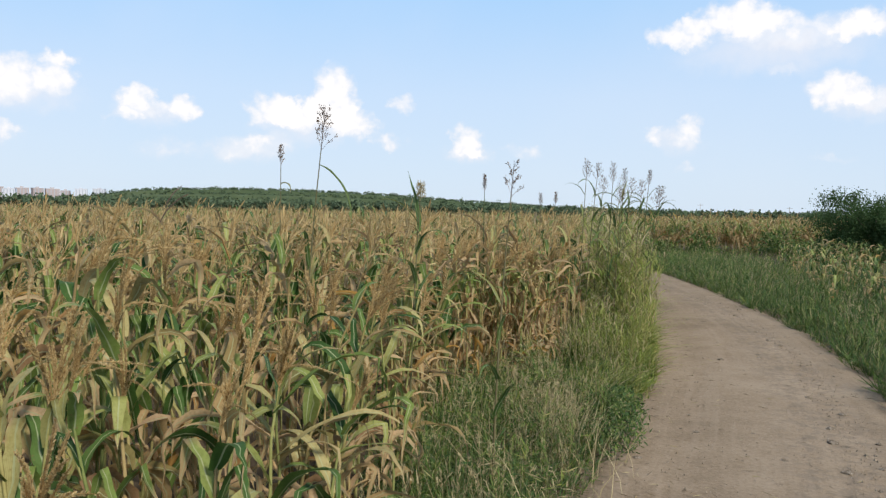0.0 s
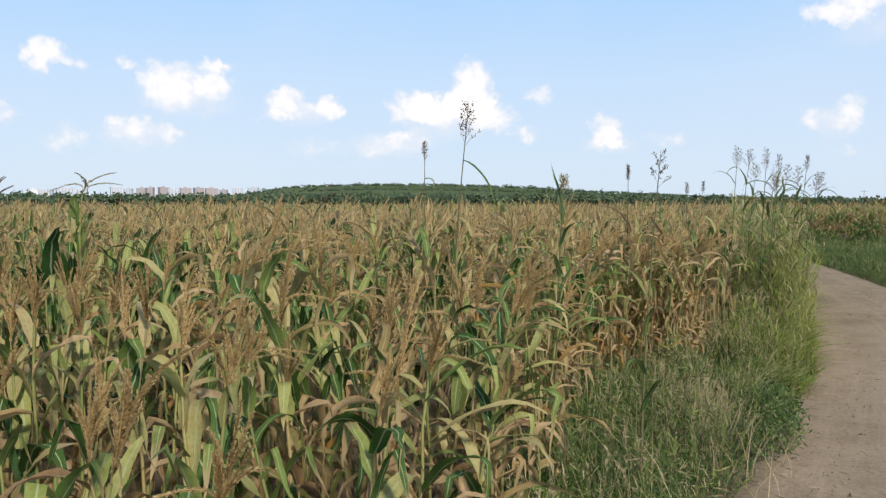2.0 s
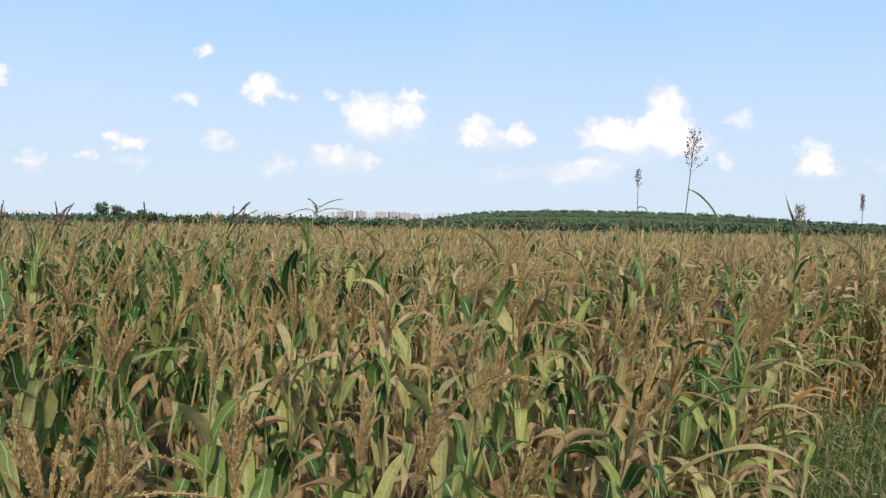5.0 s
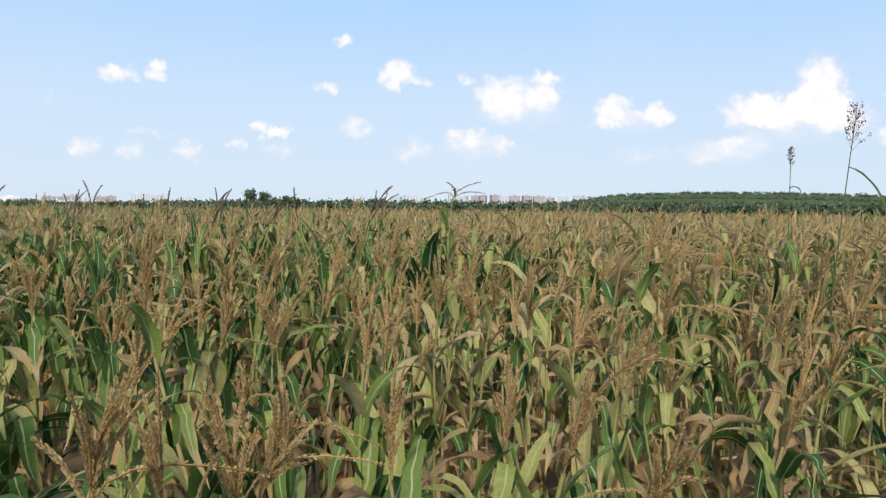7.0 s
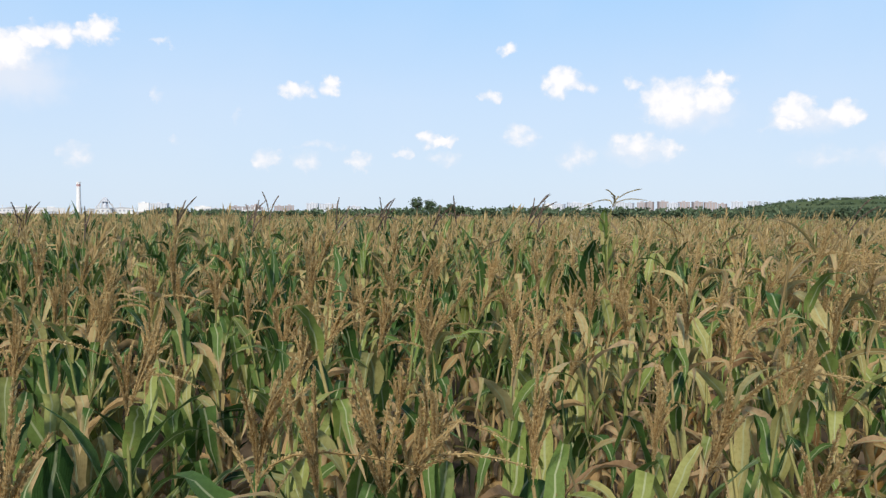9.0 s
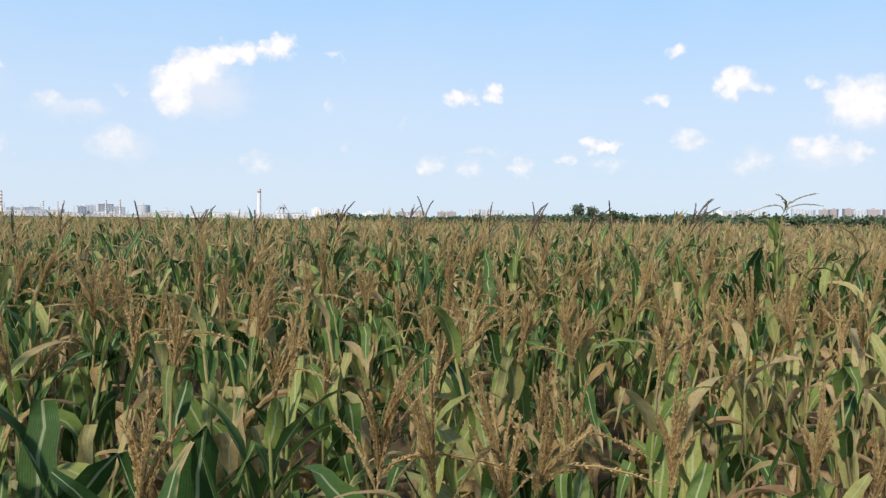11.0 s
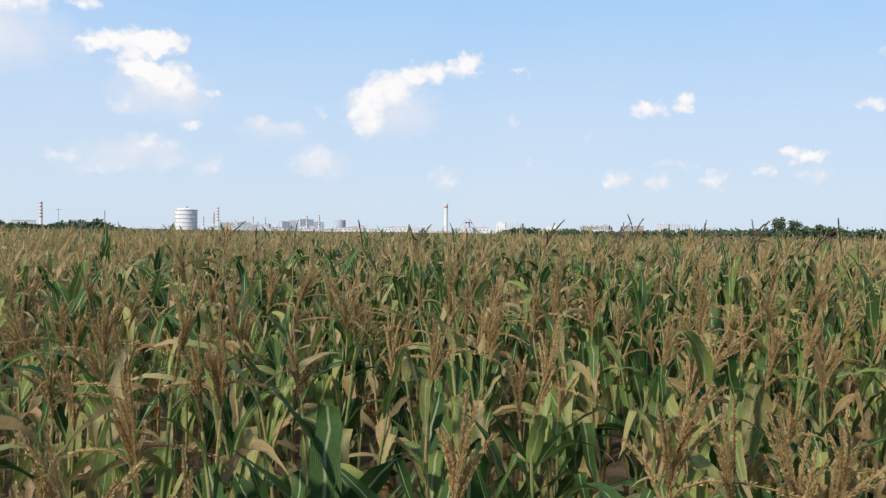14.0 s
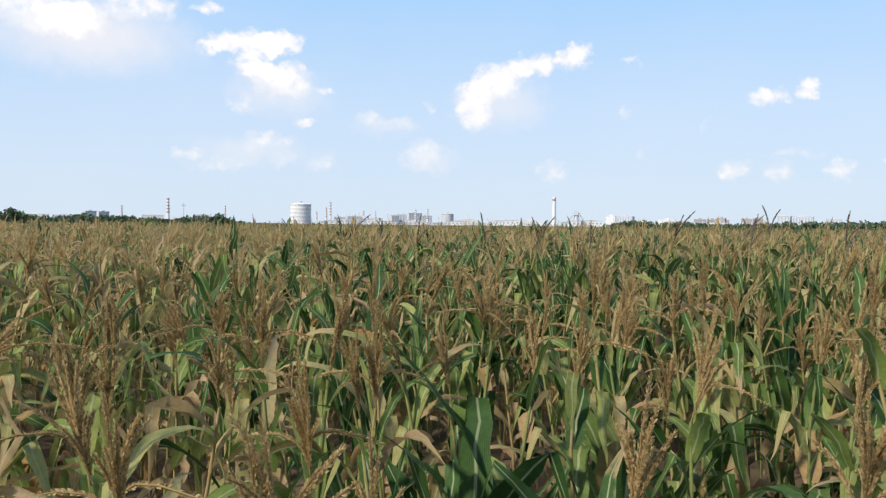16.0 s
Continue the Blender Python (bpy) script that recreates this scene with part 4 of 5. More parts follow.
def build_hill():
    r = np.random.default_rng(5)
    az = np.linspace(-17, 29, 140)
    ds = np.array([590, 600, 612, 625, 640, 655, 663, 672, 690, 705, 713, 722, 745, 770, 830, 900.0])
    v = np.array([polar(a, d, hill_z(a, d) - 0.1 + 0.25 * noise.noise((a * 2, d * 0.05, 0))) for a in az for d in ds])
    i, j = np.meshgrid(np.arange(len(az) - 1), np.arange(len(ds) - 1), indexing="ij")
    n = len(ds)
    f = np.stack([i * n + j, (i + 1) * n + j, (i + 1) * n + j + 1, i * n + j + 1], -1).reshape(-1, 4)
    tagged(new("hill", quads("hill", v, f, [M["hill"]])), "low terraced hill covered in grass and shrubs", "hill", kind="structure")
    pieces = []
    for _ in range(2500):
        a = r.uniform(-15.5, 27.5)
        band = r.random()
        d = r.uniform(598, 622) if band < 0.36 else (r.uniform(644, 666) if band < 0.56 else (r.uniform(694, 714) if band < 0.72 else r.uniform(722, 775)))
        h = r.uniform(0.9, 2.3) if band < 0.97 else r.uniform(2.6, 3.8)
        if ridge_height(a) < 3:
            continue
        lv, tk = tree_cloud(r, h, h * r.uniform(1.0, 1.6), 26, 1.1)
        pieces.append((lv[0] + polar(a, d, hill_z(a, d) - 0.5), lv[1], lv[2]))
    v, f, u = join(pieces)
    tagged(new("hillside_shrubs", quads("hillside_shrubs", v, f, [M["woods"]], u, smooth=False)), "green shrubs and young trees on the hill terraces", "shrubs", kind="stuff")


def box(bm, x0, x1, y0, y1, z0, z1):
    m = Matrix.Translation(((x0 + x1) / 2, (y0 + y1) / 2, (z0 + z1) / 2)) @ Matrix.Diagonal((x1 - x0, y1 - y0, z1 - z0, 1))
    bmesh.ops.create_cube(bm, size=1, matrix=m)


def facing(az, d):
    """A base pose at that bearing and distance, with -y towards the camera's stand."""
    p = polar(az, d)
    return pose(p[0], p[1], 0, 0, 0, az)


rb = np.random.default_rng(31)


def building(az, d, w, h, tone):
    words = {"white": "long white industrial shed" if w > 1.3 * h else "white apartment block", "grey": "pale grey apartment tower", "pink": "pinkish apartment tower in the sun"}[tone]
    ob = thing("apartment_building" if tone != "white" else "factory_hall", facing(az, d) @ pose(0, 0, 0, 0, 0, float(rb.uniform(-25, 25))), words + " on the far horizon", "building", "buildings on the horizon")
    dep = min(w, 16)
    bm = bmesh.new()
    box(bm, -w / 2, w / 2, -dep / 2, dep / 2, 0, h)
    part("wall", bm, M[tone], ob)
    bm = bmesh.new()
    box(bm, -w / 2 - 0.4, w / 2 + 0.4, -dep / 2 - 0.4, dep / 2 + 0.4, h, h + 1.0)
    roof = part("roof", bm, M["grey" if tone != "white" else "white"], ob)
    bm = bmesh.new()
    box(bm, -w * 0.15, w * 0.12, -3, 3, h + 1.0, h + 3.6)
    part("stair_head", bm, M[tone], roof)
    if tone != "white":
        for k in range(max(2, int(w / 7))):
            x = -w / 2 + (k + 0.5) * w / max(2, int(w / 7))
            bm = bmesh.new()
            box(bm, x - 1.0, x + 1.0, -dep / 2 - 0.06, -dep / 2 + 0.1, 2.0, h - 1.5)
            part("window_bay", bm, M["glass"], ob, "dark tall window bay")


def lathe(profile, sides=24):
    """A turned body from (radius, height) pairs."""
    bm = bmesh.new()
    rings = [[bm.verts.new((rad * math.cos(a), rad * math.sin(a), z)) for a in np.linspace(0, 2 * math.pi, sides + 1)[:-1]] for rad, z in profile]
    for a, b in zip(rings, rings[1:]):
        for i in range(sides):
            bm.faces.new((a[i], a[(i + 1) % sides], b[(i + 1) % sides], b[i]))
    bm.faces.new(rings[-1])
    return bm


def chimney(az, d, h, w, banded):
    ob = thing("chimney", facing(az, d), "tall red and white banded works chimney" if banded else "tall pale concrete chimney of the works", "chimney", "works chimneys")
    r0, r1 = w * 0.55, w * 0.42
    if not banded:
        part("shaft", lathe([(r0, 0), (r1, h * 0.97), (r1 * 1.15, h * 0.975), (r1 * 1.15, h)], 16), M["white"], ob)
        part("band", lathe([(r1 * 1.08, h * 0.86), (r1 * 1.06, h * 0.93)], 16), M["red"], ob)
        return
    part("shaft", lathe([(r0, 0), (r1, h)], 16), M["white"], ob)
    for k in range(5):
        a, b = 0.97 - k * 0.13, 0.97 - k * 0.13 - 0.055
        ra, rb2 = r0 + (r1 - r0) * a, r0 + (r1 - r0) * b
        part("band", lathe([(rb2 * 1.04, h * b), (ra * 1.04, h * a)], 16), M["red"], ob, "red painted band")


def gas_holder(az, d, h, rad, tone):
    ob = thing("gas_holder", facing(az, d), f"large {tone} cylindrical gas holder tank with ring walkways", "tank", "gas holders")
    part("shell", lathe([(rad, 0), (rad, h * 0.95)], 48), M[tone], ob)
    part("roof", lathe([(rad * 1.01, h * 0.95), (rad * 0.7, h * 1.0), (rad * 0.3, h * 1.02), (rad * 0.02, h * 1.03)], 48), M[tone], ob)
    part("vent", lathe([(rad * 0.16, h * 1.02), (rad * 0.16, h * 1.09), (rad * 0.05, h * 1.11)], 12), M["steel"], ob)
    for k in range(5):
        z = h * (0.14 + 0.19 * k)
        part("walkway", lathe([(rad * 1.0, z), (rad * 1.035, z), (rad * 1.035, z + 1.1), (rad * 1.0, z + 1.1)], 48), M["steel"], ob, "grey ring walkway")


def strut(bm, a, b, w):
    a, b = Vector(a), Vector(b)
    m = Matrix.Translation((a + b) / 2) @ (b - a).to_track_quat("Z", "Y").to_matrix().to_4x4() @ Matrix.Diagonal((w, w, (b - a).length, 1))
    bmesh.ops.create_cube(bm, size=1, matrix=m)


def furnace_frame(az, d, h):
    ob = thing("blast_furnace", facing(az, d), "steel blast furnace tower with sloping conveyors", "works tower")
    for sx in (-1, 1):
        bm = bmesh.new()
        strut(bm, (sx * h * 0.75, 0, 0), (sx * h * 0.12, 0, h * 0.9), 3.0)
        part("conveyor", bm, M["steel"], ob)
        bm = bmesh.new()
        strut(bm, (sx * h * 0.28, 0, 0), (sx * h * 0.1, 0, h * 0.8), 3.0)
        part("leg", bm, M["steel"], ob)
    bm = bmesh.new()
    box(bm, -h * 0.2, h * 0.2, -6, 6, h * 0.74, h * 0.82)
    part("platform", bm, M["grey"], ob)
    bm = bmesh.new()
    box(bm, -h * 0.12, h * 0.12, -5, 5, h * 0.82, h)
    part("top_house", bm, M["grey"], ob)
    part("furnace", lathe([(h * 0.13, 0), (h * 0.16, h * 0.3), (h * 0.08, h * 0.74)], 16), M["grey"], ob)


def works_shed(az, d, w, h, depth, r):
    """A low pale hall of the works with a shallow gable roof and a duct or stack on it."""
    ob = thing("works_shed", facing(az, d), "low pale works hall with a shallow roof", "building", "works halls")
    bm = bmesh.new()
    box(bm, -w / 2, w / 2, 0, depth, 0, h)
    part("wall", bm, M["white" if r.random() < 0.65 else "grey"], ob)
    bm = bmesh.new()
    low, high = [(-w / 2 - 0.5, -0.5), (w / 2 + 0.5, -0.5), (w / 2 + 0.5, depth + 0.5), (-w / 2 - 0.5, depth + 0.5)], h + 0.06 * w
    base = [bm.verts.new((x, y, h)) for x, y in low]
    ridge = [bm.verts.new((0, -0.5, high)), bm.verts.new((0, depth + 0.5, high))]
    for f in ((0, 1, ridge[0]), (2, 3, ridge[1])):
        bm.faces.new([base[f[0]], base[f[1]], f[2]])
    bm.faces.new([base[1], base[2], ridge[1], ridge[0]])
    bm.faces.new([base[3], base[0], ridge[0], ridge[1]])
    bm.faces.new(base[::-1])
    part("roof", bm, M["steel"], ob)
    for k in range(int(r.integers(1, 4))):
        x, top = r.uniform(-0.4, 0.4) * w, h * r.uniform(1.25, 1.9)
        bm = lathe([(0.9, h * 0.9), (0.8, top), (1.1, top), (1.1, top + 1.5)], 10)
        bmesh.ops.translate(bm, verts=bm.verts, vec=(x, depth * 0.3, 0))
        part("vent_pipe", bm, M["white"], ob)
    for k in range(max(2, int(w / 9))):
        x = -w / 2 + (k + 0.5) * w / max(2, int(w / 9))
        bm = bmesh.new()
        box(bm, x - 2.2, x + 2.2, -0.25, 0.05, h * 0.45, h * 0.75)
        part("window", bm, M["glass"], ob)


def build_works():
    r = np.random.default_rng(83)
    for az in np.linspace(56.9, 85.8, 30):
        d = r.uniform(1750, 2300)
        works_shed(az + r.normal(0, 0.25), d, r.uniform(22, 60), 2 + d * math.tan(radians(r.uniform(0.06, 0.34))), 20, r)


build_works()


def field_tree(az, d, height, width, seed):
    """A lone tree of the far tree belt: forked trunk and a crown in uneven masses."""
    r = np.random.default_rng(seed)
    p = polar(az, d)
    ob = thing("tree", pose(p[0], p[1], 0), "dark green broad-leaved tree in the far tree belt", "tree", "lone trees")
    limbs = [tube([(0, 0, 0), (0.1, 0, height * 0.3), (0, 0.1, height * 0.62)], [0.24, 0.18, 0.08], 7)]
    pts = []
    for k in range(9):
        a, q = r.uniform(0, 6.28), r.uniform(0.5, 0.95)
        e = np.array([math.cos(a) * width * 0.42 * r.uniform(0.3, 1), math.sin(a) * width * 0.42 * r.uniform(0.3, 1), height * q])
        limbs.append(tube([(0, 0, height * r.uniform(0.25, 0.55)), e * np.array([0.5, 0.5, 0.85]), e], [0.09, 0.06, 0.02], 5))
        pts.append(e + r.normal(0, 1, (90, 3)) * np.array([width * 0.13, width * 0.13, height * 0.055]))
    v, f, u = join(limbs)
    part_of(ob, "trunk", quads("trunk", v, f, [M["bark"]], u))
    pts = np.concatenate(pts)
    v, f, u = flakes(pts, r.normal(0, 1, pts.shape) + np.array([0, 0, 0.3]), 0.75, 0.6, r)
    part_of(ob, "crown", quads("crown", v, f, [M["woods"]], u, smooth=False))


build_woods()
field_tree(46.9, 390, 10.3, 6.0, 71)
field_tree(46.0, 392, 8.8, 5.5, 72)
field_tree(44.6, 396, 7.2, 6.0, 73)
field_tree(106.2, 400, 7.0, 6.5, 74)
build_hill()
building(37.44, 2420, 20.1, 37.4, 'white')
building(36.68, 2420, 37.4, 36.5, 'grey')
building(35.55, 2300, 40.9, 39.0, 'grey')
building(34.59, 2330, 26.9, 36.6, 'grey')
building(32.47, 2300, 28.9, 41.6, 'grey')
building(31.74, 2330, 22.5, 38.9, 'grey')
building(30.88, 2330, 24.2, 41.2, 'pink')
building(30.32, 2360, 17.8, 43.3, 'pink')
building(29.47, 2360, 27.6, 44.0, 'pink')
building(28.80, 2390, 19.6, 39.6, 'pink')
building(28.07, 2390, 32.7, 43.4, 'pink')
building(27.19, 2420, 27.8, 44.1, 'pink')
building(26.33, 2420, 34.4, 43.1, 'pink')
building(25.55, 2300, 21.3, 37.1, 'pink')
building(24.62, 2420, 31.2, 44.3, 'grey')
building(23.53, 2300, 29.6, 43.4, 'grey')
building(28.77, 2300, 29.0, 38.9, 'grey')
building(104.94, 2330, 59.7, 18.2, 'white')
building(103.34, 2420, 53.4, 17.7, 'grey')
building(101.75, 2420, 30.1, 29.1, 'grey')
building(100.97, 2300, 27.7, 26.6, 'grey')
building(97.86, 2390, 57.9, 19.3, 'white')
building(94.73, 2390, 45.1, 22.5, 'white')
building(85.14, 2420, 35.5, 20.9, 'grey')
building(83.83, 2420, 27.6, 19.9, 'grey')
building(81.23, 2330, 24.6, 25.9, 'grey')
building(80.56, 2360, 26.2, 29.5, 'grey')
building(79.82, 2360, 26.3, 28.2, 'grey')
building(78.96, 2360, 36.1, 26.9, 'grey')
building(75.70, 2420, 57.5, 11.8, 'white')
building(73.26, 2300, 40.8, 16.1, 'white')
building(71.33, 2330, 64.9, 15.2, 'white')
building(65.71, 2420, 28.3, 31.7, 'white')
building(64.70, 2300, 46.8, 28.9, 'grey')
building(61.89, 2360, 45.7, 21.8, 'white')
building(59.68, 2420, 32.7, 24.1, 'pink')
building(58.87, 2300, 26.5, 22.8, 'pink')
building(58.08, 2420, 21.9, 23.0, 'pink')
building(56.70, 2300, 25.8, 25.0, 'pink')
building(55.99, 2330, 25.5, 26.7, 'pink')
building(54.35, 2330, 33.3, 33.2, 'grey')
building(53.22, 2330, 51.7, 31.9, 'grey')
building(51.38, 2420, 37.0, 26.4, 'grey')
building(82.62, 2390, 31.6, 18.2, 'grey')
building(83.11, 2390, 2.5, 23.5, 'grey')
building(81.07, 2390, 47.6, 28.9, 'grey')
building(79.78, 2300, 41.6, 32.8, 'grey')
building(84.13, 2360, 38.8, 22.1, 'grey')
building(58.32, 2360, 24.6, 27.1, 'pink')
chimney(99.82, 2100, 41.8, 4.5, True)
chimney(96.88, 2100, 62.1, 7.5, True)
chimney(93.11, 2100, 44.7, 3.9, True)
chimney(86.79, 2100, 33.4, 4.5, True)
chimney(86.11, 2100, 44.1, 5.1, True)
chimney(85.83, 2100, 59.0, 4.5, True)
chimney(83.45, 2100, 36.4, 4.5, True)
chimney(79.70, 2100, 40.9, 4.5, True)
chimney(78.84, 2100, 42.8, 5.4, True)
chimney(85.80, 2100, 58.5, 4.5, True)
chimney(82.60, 2100, 35.2, 3.6, True)
chimney(69.72, 2000, 73.4, 10.0, False)
gas_holder(87.92, 1900, 48.6, 24.4, 'white')
gas_holder(77.37, 2200, 32.7, 16.5, 'grey')
furnace_frame(68.13, 2100, 40.3)


# ---- verges, weeds and the bush ----
def grass(name, x, y, height, width, mats, mix, r, label, lean=0.35, category="grass", tilt=(0.0, 0.0)):
    """Blades of grass as one object, one a place, bent over at the tip."""
    n = len(x)
    patch = np.array([noise.noise((p * 1.4, q * 1.4, 3.0)) for p, q in zip(x, y)])
    swirl = np.array([noise.noise((p * 1.1, q * 1.1, 8.0)) for p, q in zip(x, y)])
    a = swirl * 7.0 + r.normal(0, 0.9, n)
    h = height * r.uniform(0.6, 1.15, n) * np.clip(1.0 + 0.75 * patch, 0.45, 1.6)
    bend = np.abs(r.normal(0, lean, n)) * h
    ox, oy = np.cos(a) * bend + tilt[0] * h, np.sin(a) * bend + tilt[1] * h
    b = r.uniform(0, 2 * np.pi, n)
    wx, wy = np.cos(b) * width, np.sin(b) * width
    rows = []
    for q, w in ((0.0, 0.7), (0.35, 1.0), (0.7, 0.7), (1.0, 0.08)):
        cx, cy, cz = x + ox * q ** 2, y + oy * q ** 2, h * (q - 0.22 * q ** 2 * np.minimum(1, bend / h * 1.5))
        rows.append(np.stack([cx - wx * w, cy - wy * w, cz], 1))
        rows.append(np.stack([cx + wx * w, cy + wy * w, cz], 1))
    v = np.stack(rows, 1).reshape(-1, 3)
    f = (np.arange(n)[:, None, None] * 8 + np.array([[0, 1, 3, 2], [2, 3, 5, 4], [4, 5, 7, 6]])[None]).reshape(-1, 4)
    pick = np.clip(r.random(n) * 0.6 + 0.2 + 0.5 * swirl, 0, 0.999)
    idx = np.repeat(np.searchsorted(np.cumsum(mix)[:-1], pick), 3)
    ob = new(name, quads(name, v, f, mats, None, idx, smooth=False))
    return tagged(ob, label, category, kind="stuff")


def corn_edge(y):
    return np.interp(y, edge_y, edge_x)


def ragged(y, seed):
    """Uneven line of a verge."""
    return np.array([0.16 * noise.noise((q * 1.1, seed, 0)) + 0.08 * noise.noise((q * 4.0, seed, 5)) for q in y])


def reed_arrays(r):
    """A wild grass plant about 1.6 m high: thin stems with many drooping leaves and a loose head."""
    pieces, idx = [], []
    for k in range(3):
        a, h = r.uniform(0, 6.28), r.uniform(1.1, 1.65)
        z = np.linspace(0, h, 4)
        off = r.uniform(0.05, 0.28)
        path = np.stack([math.cos(a) * (0.04 + off * (z / h) ** 2), math.sin(a) * (0.04 + off * (z / h) ** 2), z], 1)
        pieces.append(tube(path, np.linspace(0.005, 0.002, 4), 3))
        idx.append(np.zeros(len(pieces[-1][1])))
        for q in np.linspace(0.12, 0.95, 8):
            base = np.array([np.interp(q * h, z, path[:, c]) for c in range(3)])
            pieces.append(blade(r, base, r.uniform(0, 6.28), r.uniform(0.28, 0.58), r.uniform(0.014, 0.030), r.uniform(0.6, 1.3), r.uniform(1.4, 3.4), 4, 0.2, bend=1.5, flat=True))
            idx.append(np.full(len(pieces[-1][1]), 1 if r.random() < 0.86 else 2))
        n = 14
        pts = path[-1] + np.array([0, 0, 1.0]) * r.uniform(0, 0.16, (n, 1)) + r.normal(0, 0.02, (n, 3))
        pieces.append(flakes(pts, r.normal(0, 0.5, (n, 3)) + np.array([0, 0, 1.0]), 0.035, 0.006, r))
        idx.append(np.full(n, 2))
    v, f, u = join(pieces)
    return v, f, u, np.concatenate(idx)


def tuft_arrays(r, blades, tall, width, seed_stalks=0):
    """A tuft of wild grass: arching blades fanning out from one foot, with a few seed stalks."""
    pieces, idx = [], []
    for _ in range(blades):
        a = r.uniform(0, 6.28)
        foot = np.array([math.cos(a), math.sin(a), 0.0]) * r.uniform(0, 0.07)
        pieces.append(blade(r, foot, a + r.normal(0, 0.5), tall * r.uniform(0.55, 1.25), width * r.uniform(0.7, 1.3), r.uniform(0.85, 1.5), r.uniform(0.6, 2.6), 4, 0.2, bend=1.6, flat=True))
        idx.append(np.full(len(pieces[-1][1]), 0 if r.random() < 0.6 else 1))
    for _ in range(seed_stalks):
        a, h, off = r.uniform(0, 6.28), tall * r.uniform(1.0, 1.5), r.uniform(0.03, 0.16)
        tip = np.array([math.cos(a) * off, math.sin(a) * off, h])
        pieces.append(tube(np.array([[0, 0, 0], tip * np.array([0.3, 0.3, 0.55]), tip]), [0.0022, 0.0018, 0.001], 3))
        pts = tip + np.array([0, 0, 1.0]) * r.uniform(-0.09, 0.0, (8, 1))
        pieces.append(flakes(pts, r.normal(0, 0.35, (8, 3)) + np.array([0, 0, 1.0]), 0.03, 0.008, r))
        idx.append(np.full(len(pieces[-2][1]) + 8, 2))
    v, f, u = join(pieces)
    return v, f, u, np.concatenate(idx)


def build_verges():
    r = np.random.default_rng(41)
    tufts = [tuft_arrays(r, 26, 0.42, 0.009, k % 3) for k in range(9)] + [tuft_arrays(r, 6, 0.36, 0.006, 9) for _ in range(3)]
    spots = []
    for _ in range(620):
        y = 1.5 + 11.0 * r.random() ** 0.8
        q = r.random()
        x = float(corn_edge(y) - 0.1 + q * (road_left(y) - 0.06 - corn_edge(y) + 0.1))
        pale = q > 0.5 and 5.2 < y < 8.2 and r.random() < 0.32
        mound = 1 + 0.8 * noise.noise((x * 1.6, y * 1.6, 21.0))
        spots.append((x, y, int(r.integers(9, 12)) if pale else int(r.integers(9)), r.uniform(0, 6.28), r.uniform(0.6, 1.1) * mound * float(np.interp(q, [0, 0.7, 1], [1.0, 1.0, 0.5]))))
    ob = scatter("grass_tufts", tufts, spots, [M["grass_dark"], M["grass"], M["grass_dry"]], "arching green grass tufts with pale seed stalks on the verge")
    tagged(ob, category="grass")
    spots = []
    for _ in range(900):
        y = -2.0 + 40.0 * r.random() ** 1.2
        off = 4.5 * r.random() ** 1.6
        x = float(road_right(y) + 0.03 + 0.22 * noise.noise((y * 1.1, 9.0, 0)) + off)
        mound = 1 + 0.9 * noise.noise((x * 1.1, y * 1.1, 33.0))
        pale = r.random() < 0.25 and y < 13 and off > 0.5
        spots.append((x, y, int(r.integers(9, 12)) if pale else int(r.integers(9)), r.uniform(0, 6.28), r.uniform(0.75, 1.2) * mound * float(np.interp(off, [0, 0.4], [0.7, 1.1]))))
    ob = scatter("grass_tufts_across", tufts, spots, [M["grass_dark"], M["grass"], M["grass_dry"]], "lush green grass tufts in mounds on the far side of the track")
    tagged(ob, category="grass")
    # low dark weeds beside the near corn
    n = 13000
    y = r.uniform(-8.0, 13.0, n)
    q = r.random(n)
    x = corn_edge(y) - 0.35 + q * (road_left(y) + 0.02 + ragged(y, 2.0) - corn_edge(y) + 0.35)
    hump = np.interp(q, [0, 0.3, 0.8, 1.0], [0.24, 0.36, 0.30, 0.12]) * (0.8 + 0.5 * np.sin(x * 3.1 + y * 1.7) * np.sin(y * 2.3))
    grass("low_weeds", x, y, np.maximum(hump, 0.12), 0.0055, [M["grass_dark"], M["grass"]], [0.62, 0.38], r, "dark green tangled weeds between the corn and the track", 1.0, "weeds")
    n = 30000
    y = r.uniform(0.5, 13.0, n)
    q = r.random(n)
    x = corn_edge(y) - 0.3 + q * (road_left(y) + 0.0 + ragged(y, 2.0) - corn_edge(y) + 0.3)
    lump = np.array([noise.noise((a * 1.7, b * 1.7, 4.0)) + 0.5 * noise.noise((a * 5, b * 5, 6.0)) for a, b in zip(x, y)])
    top = np.interp(q, [0, 0.3, 0.8, 1.0], [0.22, 0.36, 0.32, 0.10]) * np.clip(1 + 1.9 * lump, 0.2, 2.3)
    v, f, u = flakes(np.stack([x, y, top * r.random(n) ** 0.55], 1), r.normal(0, 1, (n, 3)) + np.array([0, 0, 0.5]), np.where(r.random(n) < 0.35, 0.10, 0.05), 0.0085, r)
    pick = np.clip(r.random(n) * 0.7 + 0.15 + 0.5 * lump, 0, 0.999)
    ob = new("weed_leaves", quads("weed_leaves", v, f, [M["grass_dark"], M["grass"], M["grass_tall"], M["grass_dry"]], u, np.searchsorted([0.5, 0.86, 0.95], pick), smooth=False))
    tagged(ob, "small tangled weed leaves covering the verge", "weeds", kind="stuff")
    n = 3600                           # a dark clump at the edge of the track
    a, ring = r.uniform(0, 6.28, n), np.sqrt(r.random(n))
    y = 7.2 + 1.1 * ring * np.sin(a) + r.normal(0, 0.06, n)
